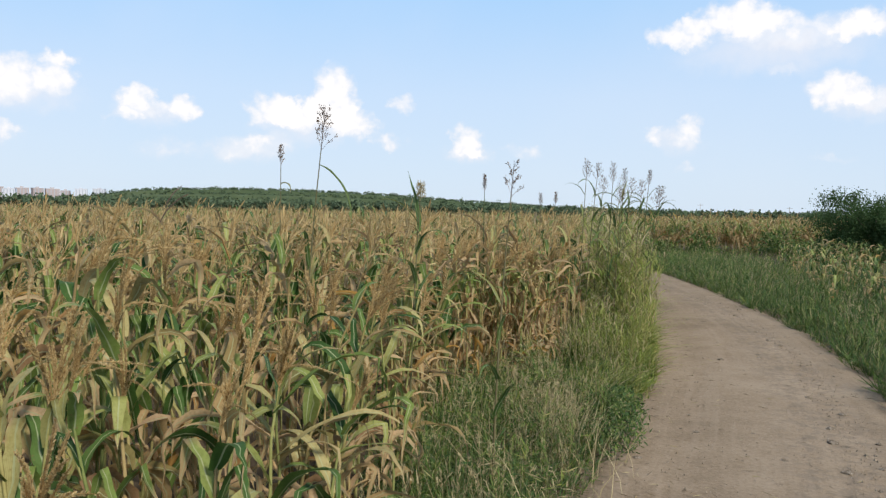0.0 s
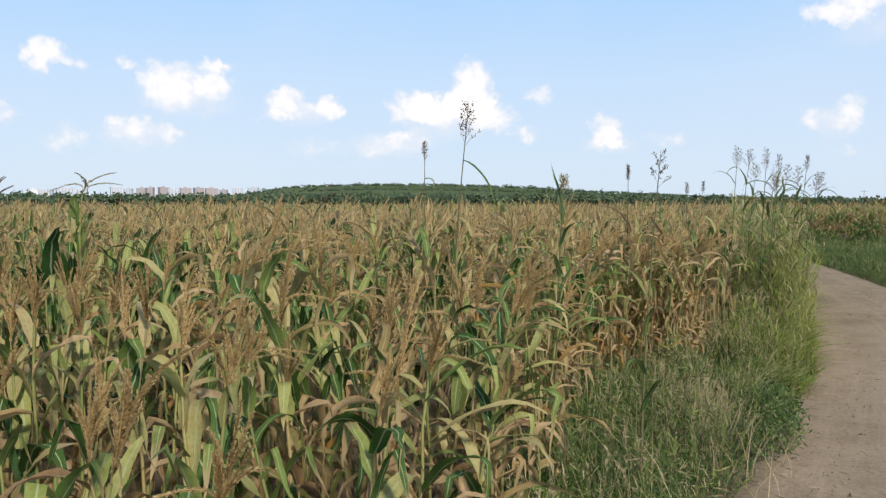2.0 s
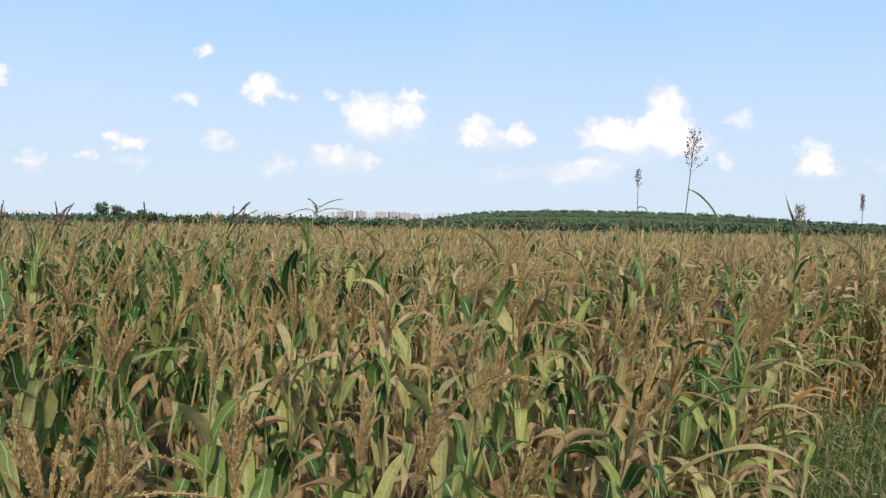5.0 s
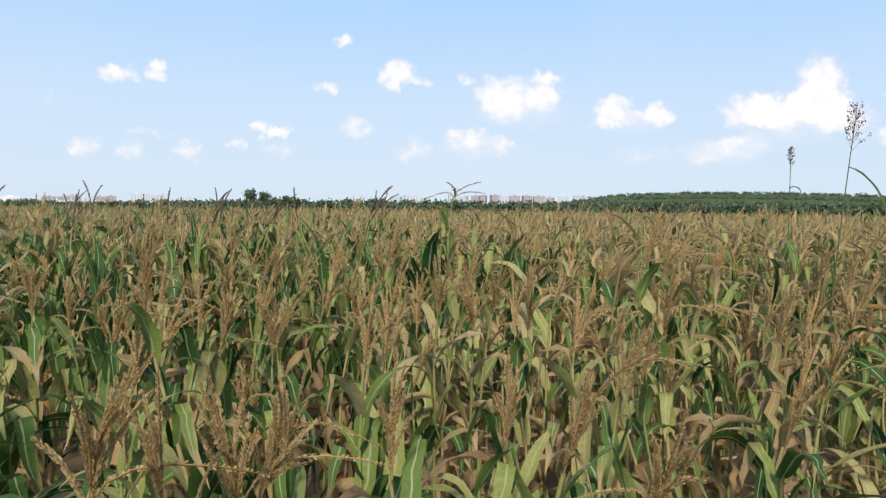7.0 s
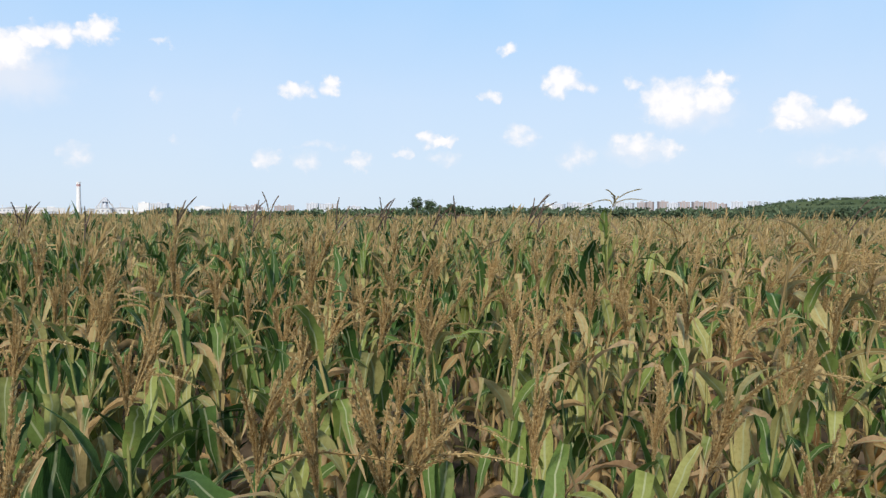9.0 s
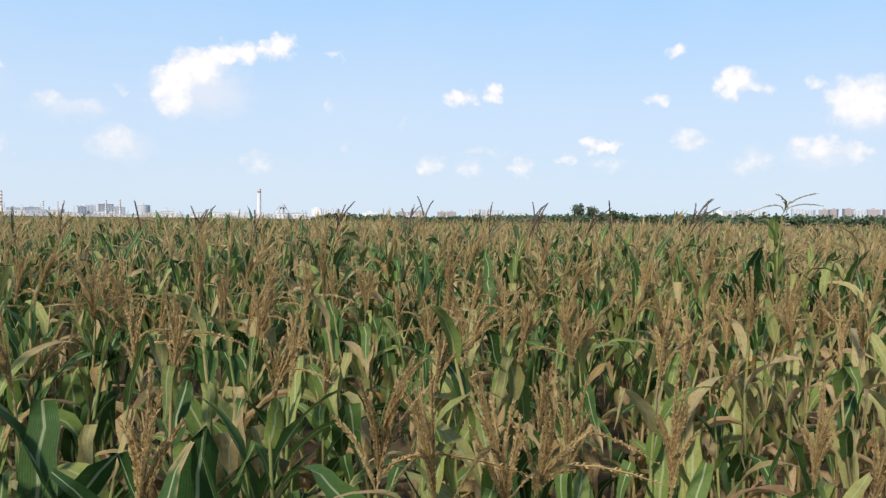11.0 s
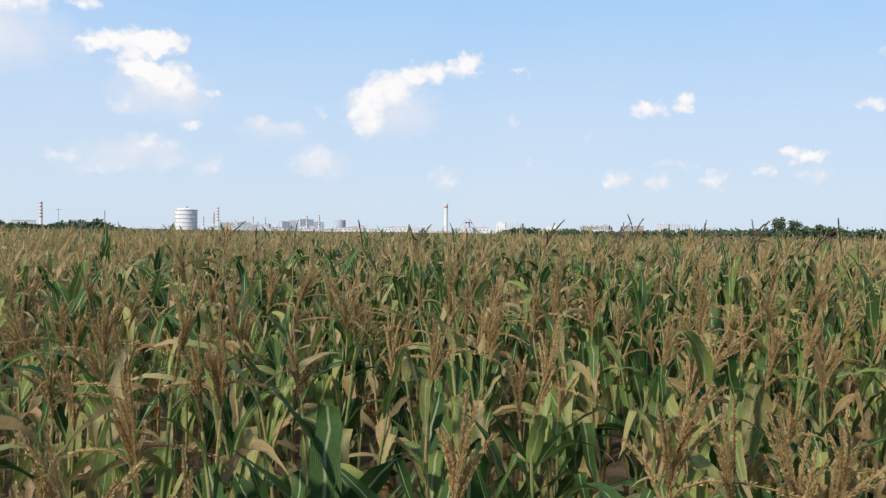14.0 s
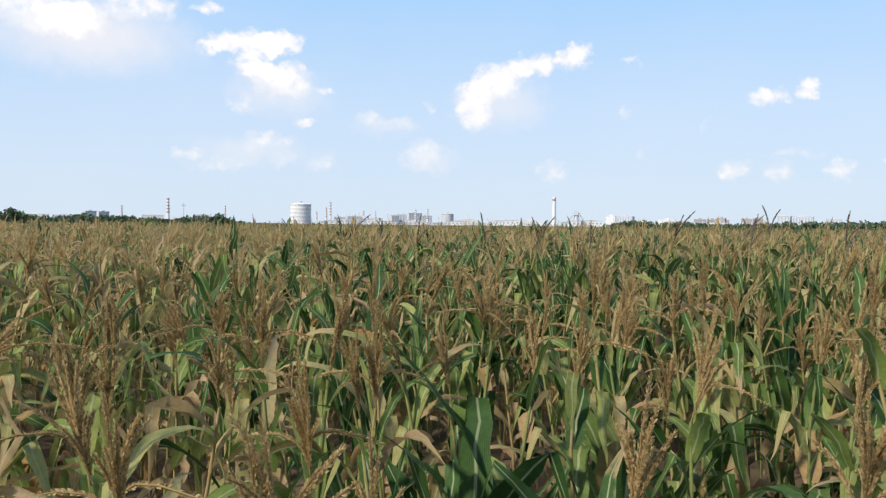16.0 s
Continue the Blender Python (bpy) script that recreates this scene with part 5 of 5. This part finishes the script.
    x = 1.42 + 0.22 * (y - 6.4) + 0.26 * ring * np.cos(a) + r.normal(0, 0.05, n)
    v, f, u = flakes(np.stack([x, y, 0.03 + (0.36 - 0.22 * ring) * r.random(n) ** 0.5], 1), r.normal(0, 0.8, (n, 3)) + np.array([0, 0, 0.7]), 0.055, 0.013, r)
    ob = new("weed_clump", quads("weed_clump", v, f, [M["grass_dark"], M["grass"]], u, (r.random(n) < 0.3).astype(int), smooth=False))
    tagged(ob, "dark green weed clump at the edge of the track", "weeds", kind="stuff")
    n = 800
    y = r.uniform(4.6, 12.0, n)
    q = r.uniform(0.25, 0.95, n)
    x = corn_edge(y) + q * (road_left(y) - corn_edge(y))
    tuft = np.arange(n) < 420
    x, y = np.where(tuft, r.normal(1.02, 0.16, n), x), np.where(tuft, r.normal(6.9, 0.7, n), y)
    grass("dry_seed_grass", x, y, np.full(n, 0.52), 0.0032, [M["grass_dry"]], [1.0], r, "pale dry seed stalks standing in the weeds", 0.7)
    # yellow-green grass growing taller along the bend
    n = 13000
    y = r.uniform(8.0, 17.0, n)
    q = r.random(n) ** 0.8
    x = corn_edge(y) + q * (road_left(y) + 0.12 + ragged(y, 2.0) - corn_edge(y))
    h = np.interp(y, [8, 10, 13, 17], [0.32, 0.5, 0.7, 0.8]) * np.interp(q, [0, 0.6, 1], [1.0, 1.0, 0.45]) * np.interp(x / y, [0.06, 0.12, 0.17], [0.35, 0.55, 1.0])
    grass("verge_grass", x, y, h, 0.007, [M["grass_tall"], M["grass"], M["grass_dry"]], [0.6, 0.3, 0.10], r, "yellow-green grass along the bend of the track", 0.9)
    reeds = [reed_arrays(r) for _ in range(10)]
    spots = []
    while len(spots) < 470:
        y = r.uniform(9.2, 27.0)
        q = r.random() ** 0.9
        wide = np.interp(y, [9, 12, 20, 27], [0.0, 0.12, 0.3, 0.5])
        x = corn_edge(y) + 0.15 + q * (road_left(y) + wide - corn_edge(y) - 0.15)
        size = np.interp(y, [9, 10.5, 11.5, 13, 18, 27], [0.42, 0.66, 0.98, 1.2, 1.2, 1.2]) * np.interp(q, [0, 0.5, 0.85, 1], [0.9, 1.0, 0.9, 0.6]) * r.uniform(0.75, 1.08) * np.interp(x / y, [0.10, 0.15, 0.19], [0.4, 0.75, 1.0])
        spots.append((x, y, int(r.integers(10)), r.uniform(0, 6.28), size))
    ob = scatter("tall_grass", reeds, spots, [M["stalk"], M["grass_tall"], M["grass_dry"]], "tall leafy yellow-green wild grass beside the track")
    tagged(ob, category="grass")
    low = []
    for _ in range(270):
        y = r.uniform(2.0, 12.0)
        q = r.random()
        low.append((corn_edge(y) + q * (road_left(y) - 0.1 - corn_edge(y)), y, int(r.integers(10)), r.uniform(0, 6.28), r.uniform(0.16, 0.40)))
    tagged(scatter("leafy_weeds", reeds, low, [M["stalk"], M["grass"], M["grass_dry"]], "leafy green weeds between the corn and the track"), category="weeds")
    # the far side of the track
    n = 15000
    y = -8.0 + 50 * r.random(n) ** 1.1
    x = road_right(y) - 0.05 + ragged(y, 9.0) + 4.5 * r.random(n) ** 1.3 * np.interp(y, [5, 25], [0.8, 1.5])
    near = x - road_right(y)
    h = np.interp(near, [0, 0.4, 2.0, 5], [0.14, 0.28, 0.36, 0.36])
    grass("verge_grass_across", x, y, h, 0.006, [M["grass_dark"], M["grass"], M["grass_dry"]], [0.5, 0.46, 0.04], r, "thick green grass on the far side of the track", 0.9)
    n = 36000
    y = np.where(r.random(n) < 0.2, r.uniform(-8.0, 5.0, n), 5.0 + 30 * r.random(n) ** 1.3)
    x = road_right(y) - 0.05 + ragged(y, 9.0) + 4.0 * r.random(n) ** 1.4 * np.interp(y, [5, 25], [0.8, 1.5])
    lump = np.array([noise.noise((a * 1.3, b * 1.3, 14.0)) + 0.5 * noise.noise((a * 4, b * 4, 16.0)) for a, b in zip(x, y)])
    top = np.interp(x - road_right(y), [0, 0.3, 1.2, 5], [0.10, 0.30, 0.36, 0.3]) * np.clip(1 + 2.0 * lump, 0.2, 2.3)
    v, f, u = flakes(np.stack([x, y, top * r.random(n) ** 0.5], 1), r.normal(0, 0.6, (n, 3)) + np.array([0, 0, 0.8]), np.where(r.random(n) < 0.5, 0.26, 0.15), 0.011, r)
    pick = np.clip(r.random(n) * 0.7 + 0.1 + 0.5 * lump, 0, 0.999)
    ob = new("weed_leaves_across", quads("weed_leaves_across", v, f, [M["grass_dark"], M["grass"], M["grass_tall"], M["grass_dry"]], u, np.searchsorted([0.6, 0.95, 0.985], pick), smooth=False))
    tagged(ob, "leafy green weeds in uneven mounds beyond the track", "weeds", kind="stuff")
    n = 900
    y = 6.0 + 22 * r.random(n)
    x = road_right(y) + 0.6 + 4 * r.random(n)
    grass("dry_seed_grass_across", x, y, np.full(n, 0.5), 0.0045, [M["grass_dry"]], [1.0], r, "pale seed heads above the green verge", 0.6)
    n = 22000
    x, y = r.uniform(2.0, 34, n), r.uniform(-8, 43, n)
    ok = x > road_right(y) + 1.5
    grass("meadow_grass", x[ok], y[ok], np.full(int(ok.sum()), 0.32), 0.011, [M["grass_dark"], M["grass"], M["grass_tall"]], [0.46, 0.5, 0.04], r, "green rough grass between the track and the far corn", 0.9)
    n = 14000
    k = r.integers(0, 30, n)
    cx, cy, ch = r.uniform(7.5, 32, 30), r.uniform(40.6, 42.4, 30), r.uniform(0.5, 1.5, 30)
    x, y = cx[k] + r.normal(0, 0.55, n) * ch[k], cy[k] + r.normal(0, 0.35, n)
    z = ch[k] * r.random(n) ** 0.6 * np.exp(-((x - cx[k]) / (1.1 * ch[k])) ** 2)
    v, f, u = flakes(np.stack([x, y, z], 1), r.normal(0, 0.9, (n, 3)) + np.array([0, 0, 0.5]), 0.20, 0.06, r)
    ob = new("field_edge_weeds", quads("field_edge_weeds", v, f, [M["grass_dark"], M["grass"]], u, (r.random(n) < 0.45).astype(int), smooth=False))
    tagged(ob, "rounded green weed clumps at the foot of the far corn", "weeds", kind="stuff")


def build_far_edge():
    """The leafy front rows of the corn beyond the meadow."""
    r = np.random.default_rng(53)
    variants = [corn_arrays(r, 0.5, 1, 1.5, flat=True) for _ in range(10)]
    n = 900
    x, y = r.uniform(7.0, 36.0, n), r.uniform(42.0, 47.0, n)
    spots = np.stack([x, y, r.integers(0, 10, n), r.uniform(0, 6.28, n), r.normal(1.04, 0.12, n)], 1)
    scatter("corn_across_meadow", variants, spots, corn_mats, "ripening corn in front rows beyond the meadow")


def build_side_corn():
    """Short thin corn beyond the grass on the far side of the track."""
    r = np.random.default_rng(43)
    variants = [corn_arrays(r, 0.22, 1, 1.3, flat=True, bare=True) for _ in range(8)]
    x, y = 7.4 + 20 * r.random(1000) ** 1.3, r.uniform(12.0, 36.0, 1000)
    ok = (x > road_right(y) + 1.5 + 0.5 * np.sin(y)) & (x > 7.9 + (y - 16) * 0.36)
    x, y = x[ok], y[ok]
    spots = np.stack([x, y, r.integers(0, 8, len(x)), r.uniform(0, 6.28, len(x)), r.uniform(0.52, 0.82, len(x))], 1)
    scatter("stunted_corn", variants, spots, corn_mats, "short stunted corn half green, half dry")


def build_bush():
    r = np.random.default_rng(47)
    ob = thing("bush", pose(20.3, 36.5, 0), "large dense dark green bush at the edge of the meadow", "bush")
    limbs, ends = [], []
    for k in range(16):
        a, reach, top = r.uniform(0, 6.28), r.uniform(1.0, 4.2), r.uniform(1.7, 3.0)
        e = np.array([math.cos(a) * reach, math.sin(a) * reach * 0.8, top * (1 - 0.10 * (reach / 3.2) ** 2)])
        mid = e * np.array([0.45, 0.45, 0.6]) + r.normal(0, 0.12, 3)
        limbs.append(tube([(0.1 * math.cos(a), 0.1 * math.sin(a), 0), mid, e], [0.07, 0.04, 0.012], 6))
        ends += [e, mid * 1.15, e * np.array([0.8, 0.8, 0.45]) + r.normal(0, 0.2, 3), e * np.array([1.0, 1.0, 0.22])]
    pts = np.concatenate([e + r.normal(0, 1, (900, 3)) * np.array([0.38, 0.38, 0.26]) for e in ends])
    for _ in range(70):                # shoots that stand out of the outline
        e = ends[int(r.integers(len(ends)))]
        d = np.array([r.normal(0, 0.3), r.normal(0, 0.3), 1.0]) * r.uniform(0.4, 0.75)
        limbs.append(tube([e, e + d * 0.5, e + d], [0.01, 0.007, 0.003], 4))
        pts = np.concatenate([pts, e + d * r.uniform(0.1, 1.0, (60, 1)) + r.normal(0, 0.05, (60, 3))])
    v, f, u = join(limbs)
    part_of(ob, "trunk", quads("trunk", v, f, [M["bark"]], u))
    pts = pts[pts[:, 2] > 0.04]
    v, f, u = flakes(pts, r.normal(0, 1, pts.shape) + np.array([0, 0, 0.4]), 0.10, 0.055, r)
    part_of(ob, "crown", quads("crown", v, f, [M["bush"]], u, smooth=False))


def sorghum(x, y, tip, lean=(0.0, 0.0), head=0.26, spread=0.5, leaves=4, seed=1, droopy=None, seeds="panicle", branches=18):
    """A tall wild sorghum: jointed stalk, arching leaves and an open seed head."""
    r = np.random.default_rng(seed)
    ob = thing("sorghum_plant", pose(x, y, 0), "tall wild sorghum with an open brown seed head" if spread > 0.3 else "tall wild sorghum with a narrow dark seed head", "sorghum", "wild sorghum")
    h = tip - head
    z = np.linspace(0, h, 9)
    path = np.stack([lean[0] * (z / h) ** 2, lean[1] * (z / h) ** 2, z], 1)
    v, f, u = tube(path, np.linspace(0.011, 0.0035, 9), 6)
    part_of(ob, "stalk", quads("stalk", v, f, [M["cane"]], u))
    for k in range(leaves):
        q = 0.30 + (0.36 if leaves < 5 else 0.62) * k / max(1, leaves - 1)
        base = np.array([np.interp(q * h, z, path[:, c]) for c in range(3)])
        shape = blade(r, base, r.uniform(0, 6.28), r.uniform(0.35, 0.6), r.uniform(0.03, 0.045), r.uniform(0.9, 1.35), r.uniform(1.2, 3.0), 9, 0.3, 0.1, r.normal(0, 0.5), bend=1.6)
        part_of(ob, "leaf", quads("leaf", shape[0], shape[1], [M["leaf_weed"]], shape[2]))
    if droopy:
        base = np.array([np.interp(droopy[0], z, path[:, c]) for c in range(3)])
        shape = blade(r, base, droopy[1], droopy[2], 0.068, droopy[3], droopy[4], 12, 0.3, 0.05, 0.2, bend=0.8)
        part_of(ob, "leaf", quads("leaf", shape[0], shape[1], [M["leaf_weed"]], shape[2]), "arching green leaf")
    foot = path[-1]
    d = path[-1] - path[-2]
    d /= np.linalg.norm(d)
    pieces = [tube(foot + d * np.linspace(0, head, 4)[:, None], [0.003, 0.0025, 0.002, 0.001], 4)]
    for k in range(branches):
        q = k / branches
        root = foot + d * head * q * 0.85
        a = k * 2.4
        ln = head * (0.55 - 0.3 * q) * r.uniform(0.7, 1.2)
        aim_b = d + spread * np.array([math.cos(a), math.sin(a), 0]) * r.uniform(0.7, 1.3)
        aim_b /= np.linalg.norm(aim_b)
        p = root + aim_b * ln * np.linspace(0, 1, 4)[:, None]
        p[:, 2] -= np.linspace(0, 1, 4) ** 2 * 0.12 * ln
        pieces.append(tube(p, [0.0014, 0.0012, 0.001, 0.0006], 3))
        m = 15
        w = r.uniform(0.35, 1.0, m)
        pts = np.stack([np.interp(w, np.linspace(0, 1, 4), p[:, c]) for c in range(3)], 1) + r.normal(0, 0.006, (m, 3))
        pieces.append(flakes(pts, aim_b + r.normal(0, 0.5, (m, 3)), 0.015, 0.0075, r))
    v, f, u = join(pieces)
    part_of(ob, "seed_head", quads("seed_head", v, f, [M[seeds]], u, smooth=False), "brown seed head" if seeds == "panicle" else "pale straw-coloured seed head")


build_verges()
build_far_edge()
build_side_corn()
build_bush()
sorghum(-0.97, 5.45, 2.71, (0.12, 0.0), 0.31, 0.58, 3, 3, droopy=(2.30, 0.0, 0.50, -0.45, 1.2))
sorghum(-1.56, 7.56, 2.60, (0.0, 0.0), 0.19, 0.36, 3, 4, branches=12, droopy=(2.22, 0.1, 0.17, 0.9, 3.2))
sorghum(0.36, 5.2, 2.34, (0.08, 0.0), 0.24, 0.75, 4, 5, branches=11)
sorghum(0.46, 9.0, 2.42, (0.0, 0.0), 0.20, 0.18, 3, 6)
sorghum(-0.22, 5.6, 2.20, (0.05, 0.0), 0.13, 0.6, 7, 7, droopy=(1.85, 2.6, 0.45, 1.45, 0.2), seeds="grass_dry")
sorghum(1.98, 11.4, 2.78, (0.06, 0.0), 0.32, 0.5, 5, 8)
sorghum(2.15, 11.8, 2.77, (0.12, 0.0), 0.30, 0.6, 5, 9, droopy=(2.25, 0.2, 0.6, 0.7, 2.0))
sorghum(2.5, 12.0, 2.78, (0.05, 0.0), 0.34, 0.45, 6, 10)
sorghum(2.75, 12.4, 2.72, (0.06, 0.0), 0.30, 0.5, 6, 12, droopy=(2.3, 0.1, 0.55, 0.6, 2.2))
sorghum(2.95, 12.2, 2.55, (0.08, 0.0), 0.34, 0.7, 6, 13, droopy=(2.2, 3.2, 0.5, 0.8, 2.2))
sorghum(3.15, 12.6, 2.72, (0.10, 0.0), 0.28, 0.3, 6, 14)
sorghum(3.3, 12.7, 2.48, (0.15, 0.0), 0.34, 0.7, 6, 15, droopy=(2.15, 0.0, 0.5, 0.8, 2.6))
sorghum(2.42, 12.6, 2.60, (0.10, 0.0), 0.30, 0.85, 6, 18, droopy=(2.1, 0.3, 0.6, 0.8, 2.6))
sorghum(2.70, 12.9, 2.52, (0.16, 0.0), 0.32, 0.9, 7, 19, droopy=(2.05, 0.0, 0.6, 0.6, 2.4))
sorghum(2.92, 13.0, 2.62, (0.14, 0.0), 0.34, 0.8, 7, 20, droopy=(2.15, 6.0, 0.6, 0.7, 2.2))
sorghum(3.10, 12.2, 2.42, (0.18, 0.0), 0.30, 0.9, 7, 21, droopy=(1.95, 0.2, 0.6, 0.7, 2.8))
sorghum(2.60, 11.9, 2.40, (0.06, 0.0), 0.28, 0.8, 7, 22, droopy=(1.95, 2.9, 0.5, 0.8, 2.4))
sorghum(1.65, 13.5, 2.33, (0.0, 0.0), 0.22, 0.4, 3, 16)
sorghum(1.95, 14.2, 2.38, (0.05, 0.0), 0.24, 0.3, 3, 17)


# ---- clods, pebbles and straw on the track ----
def build_litter():
    r = np.random.default_rng(61)
    lumps = []
    for k in range(6):
        bm = bmesh.new()
        bmesh.ops.create_icosphere(bm, subdivisions=1, radius=1.0)
        for v in bm.verts:
            v.co *= 0.75 + 0.5 * r.random()
            v.co.z *= 0.6
        me = bpy.data.meshes.new("stone")
        bm.to_mesh(me)
        bm.free()
        me.materials.append(M["stone"])
        lumps.append(me)
    for k in range(240):
        y = 5.3 + 14 * r.random() ** 1.6
        q = r.uniform(0.05, 0.97) if r.random() < 0.45 else r.normal(0.68, 0.13)
        size = r.uniform(0.009, 0.022) if r.random() < 0.8 else r.uniform(0.025, 0.05)
        ob = new("stone", lumps[int(r.integers(6))])
        ob.matrix_basis = pose(float(road_left(y)) + 2.8 * q, y, 0.03 + size * 0.2, 0, 0, r.uniform(0, 360)) @ Matrix.Scale(size, 4)
        tagged(ob, "small pale stone or clod lying on the dirt track", "stone", "stones on the track")
    n = 2600                           # fine gravel and crumbs of soil
    y = 5.0 + 17 * r.random(n) ** 1.5
    q = np.where(r.random(n) < 0.5, r.uniform(0.02, 0.98, n), r.normal(0.66, 0.12, n))
    x, size = road_left(y) + 2.8 * q, r.uniform(0.004, 0.010, n) * np.where(r.random(n) < 0.05, 2.0, 1.0)
    a = r.uniform(0, 6.28, n)[:, None] + np.array([0, 2.2, 4.1])
    reach = size[:, None] * r.uniform(0.7, 1.3, (n, 3))
    low = np.stack([x[:, None] + np.cos(a) * reach, y[:, None] + np.sin(a) * reach, np.full((n, 3), 0.035)], -1)
    peak = np.stack([x, y, 0.045 + size * 0.75], -1)[:, None]
    v = np.concatenate([low, peak], 1).reshape(-1, 3)
    f = (np.arange(n)[:, None, None] * 4 + np.array([[0, 1, 3], [1, 2, 3], [2, 0, 3]])[None]).reshape(-1, 3)
    me = bpy.data.meshes.new("gravel")
    me.from_pydata(v.tolist(), [], f.tolist())
    me.materials.append(M["crumbs"])
    tagged(new("gravel", me), "fine gravel and crumbs of soil on the track", "gravel", kind="stuff")
    n = 500
    y = 5.3 + 16 * r.random(n) ** 1.5
    x = road_left(y) + 2.8 * np.where(r.random(n) < 0.5, r.random(n), np.abs(r.normal(0, 0.12, n)))
    a = r.uniform(0, 6.28, n)
    v, f, u = flakes(np.stack([x, y, np.full(n, 0.058)], 1), np.stack([np.cos(a), np.sin(a), r.normal(0, 0.06, n)], 1), 0.09, 0.006, r)
    tagged(new("straw_litter", quads("straw_litter", v, f, [M["grass_dry"], M["bark"]], u, r.integers(0, 2, n))), "bits of dry straw and stalks on the track", "straw", kind="stuff")


build_litter()


def utility_pole(az, d, h):
    """A thin pole with a cross-arm, far off."""
    p = polar(az, d)
    ob = thing("utility_pole", pose(p[0], p[1], 0, 0, 0, az), "thin grey utility pole beyond the fields", "pole", "utility poles")
    part("shaft", lathe([(0.22, 0), (0.14, h)], 8), M["steel"], ob)
    bm = bmesh.new()
    box(bm, -1.4, 1.4, -0.1, 0.1, h * 0.90, h * 0.93)
    part("cross_arm", bm, M["steel"], ob)


utility_pole(-17.95, 430, 8.2)
utility_pole(-23.6, 440, 7.2)
utility_pole(95.9, 520, 13.5)
utility_pole(-21.2, 600, 7.6)
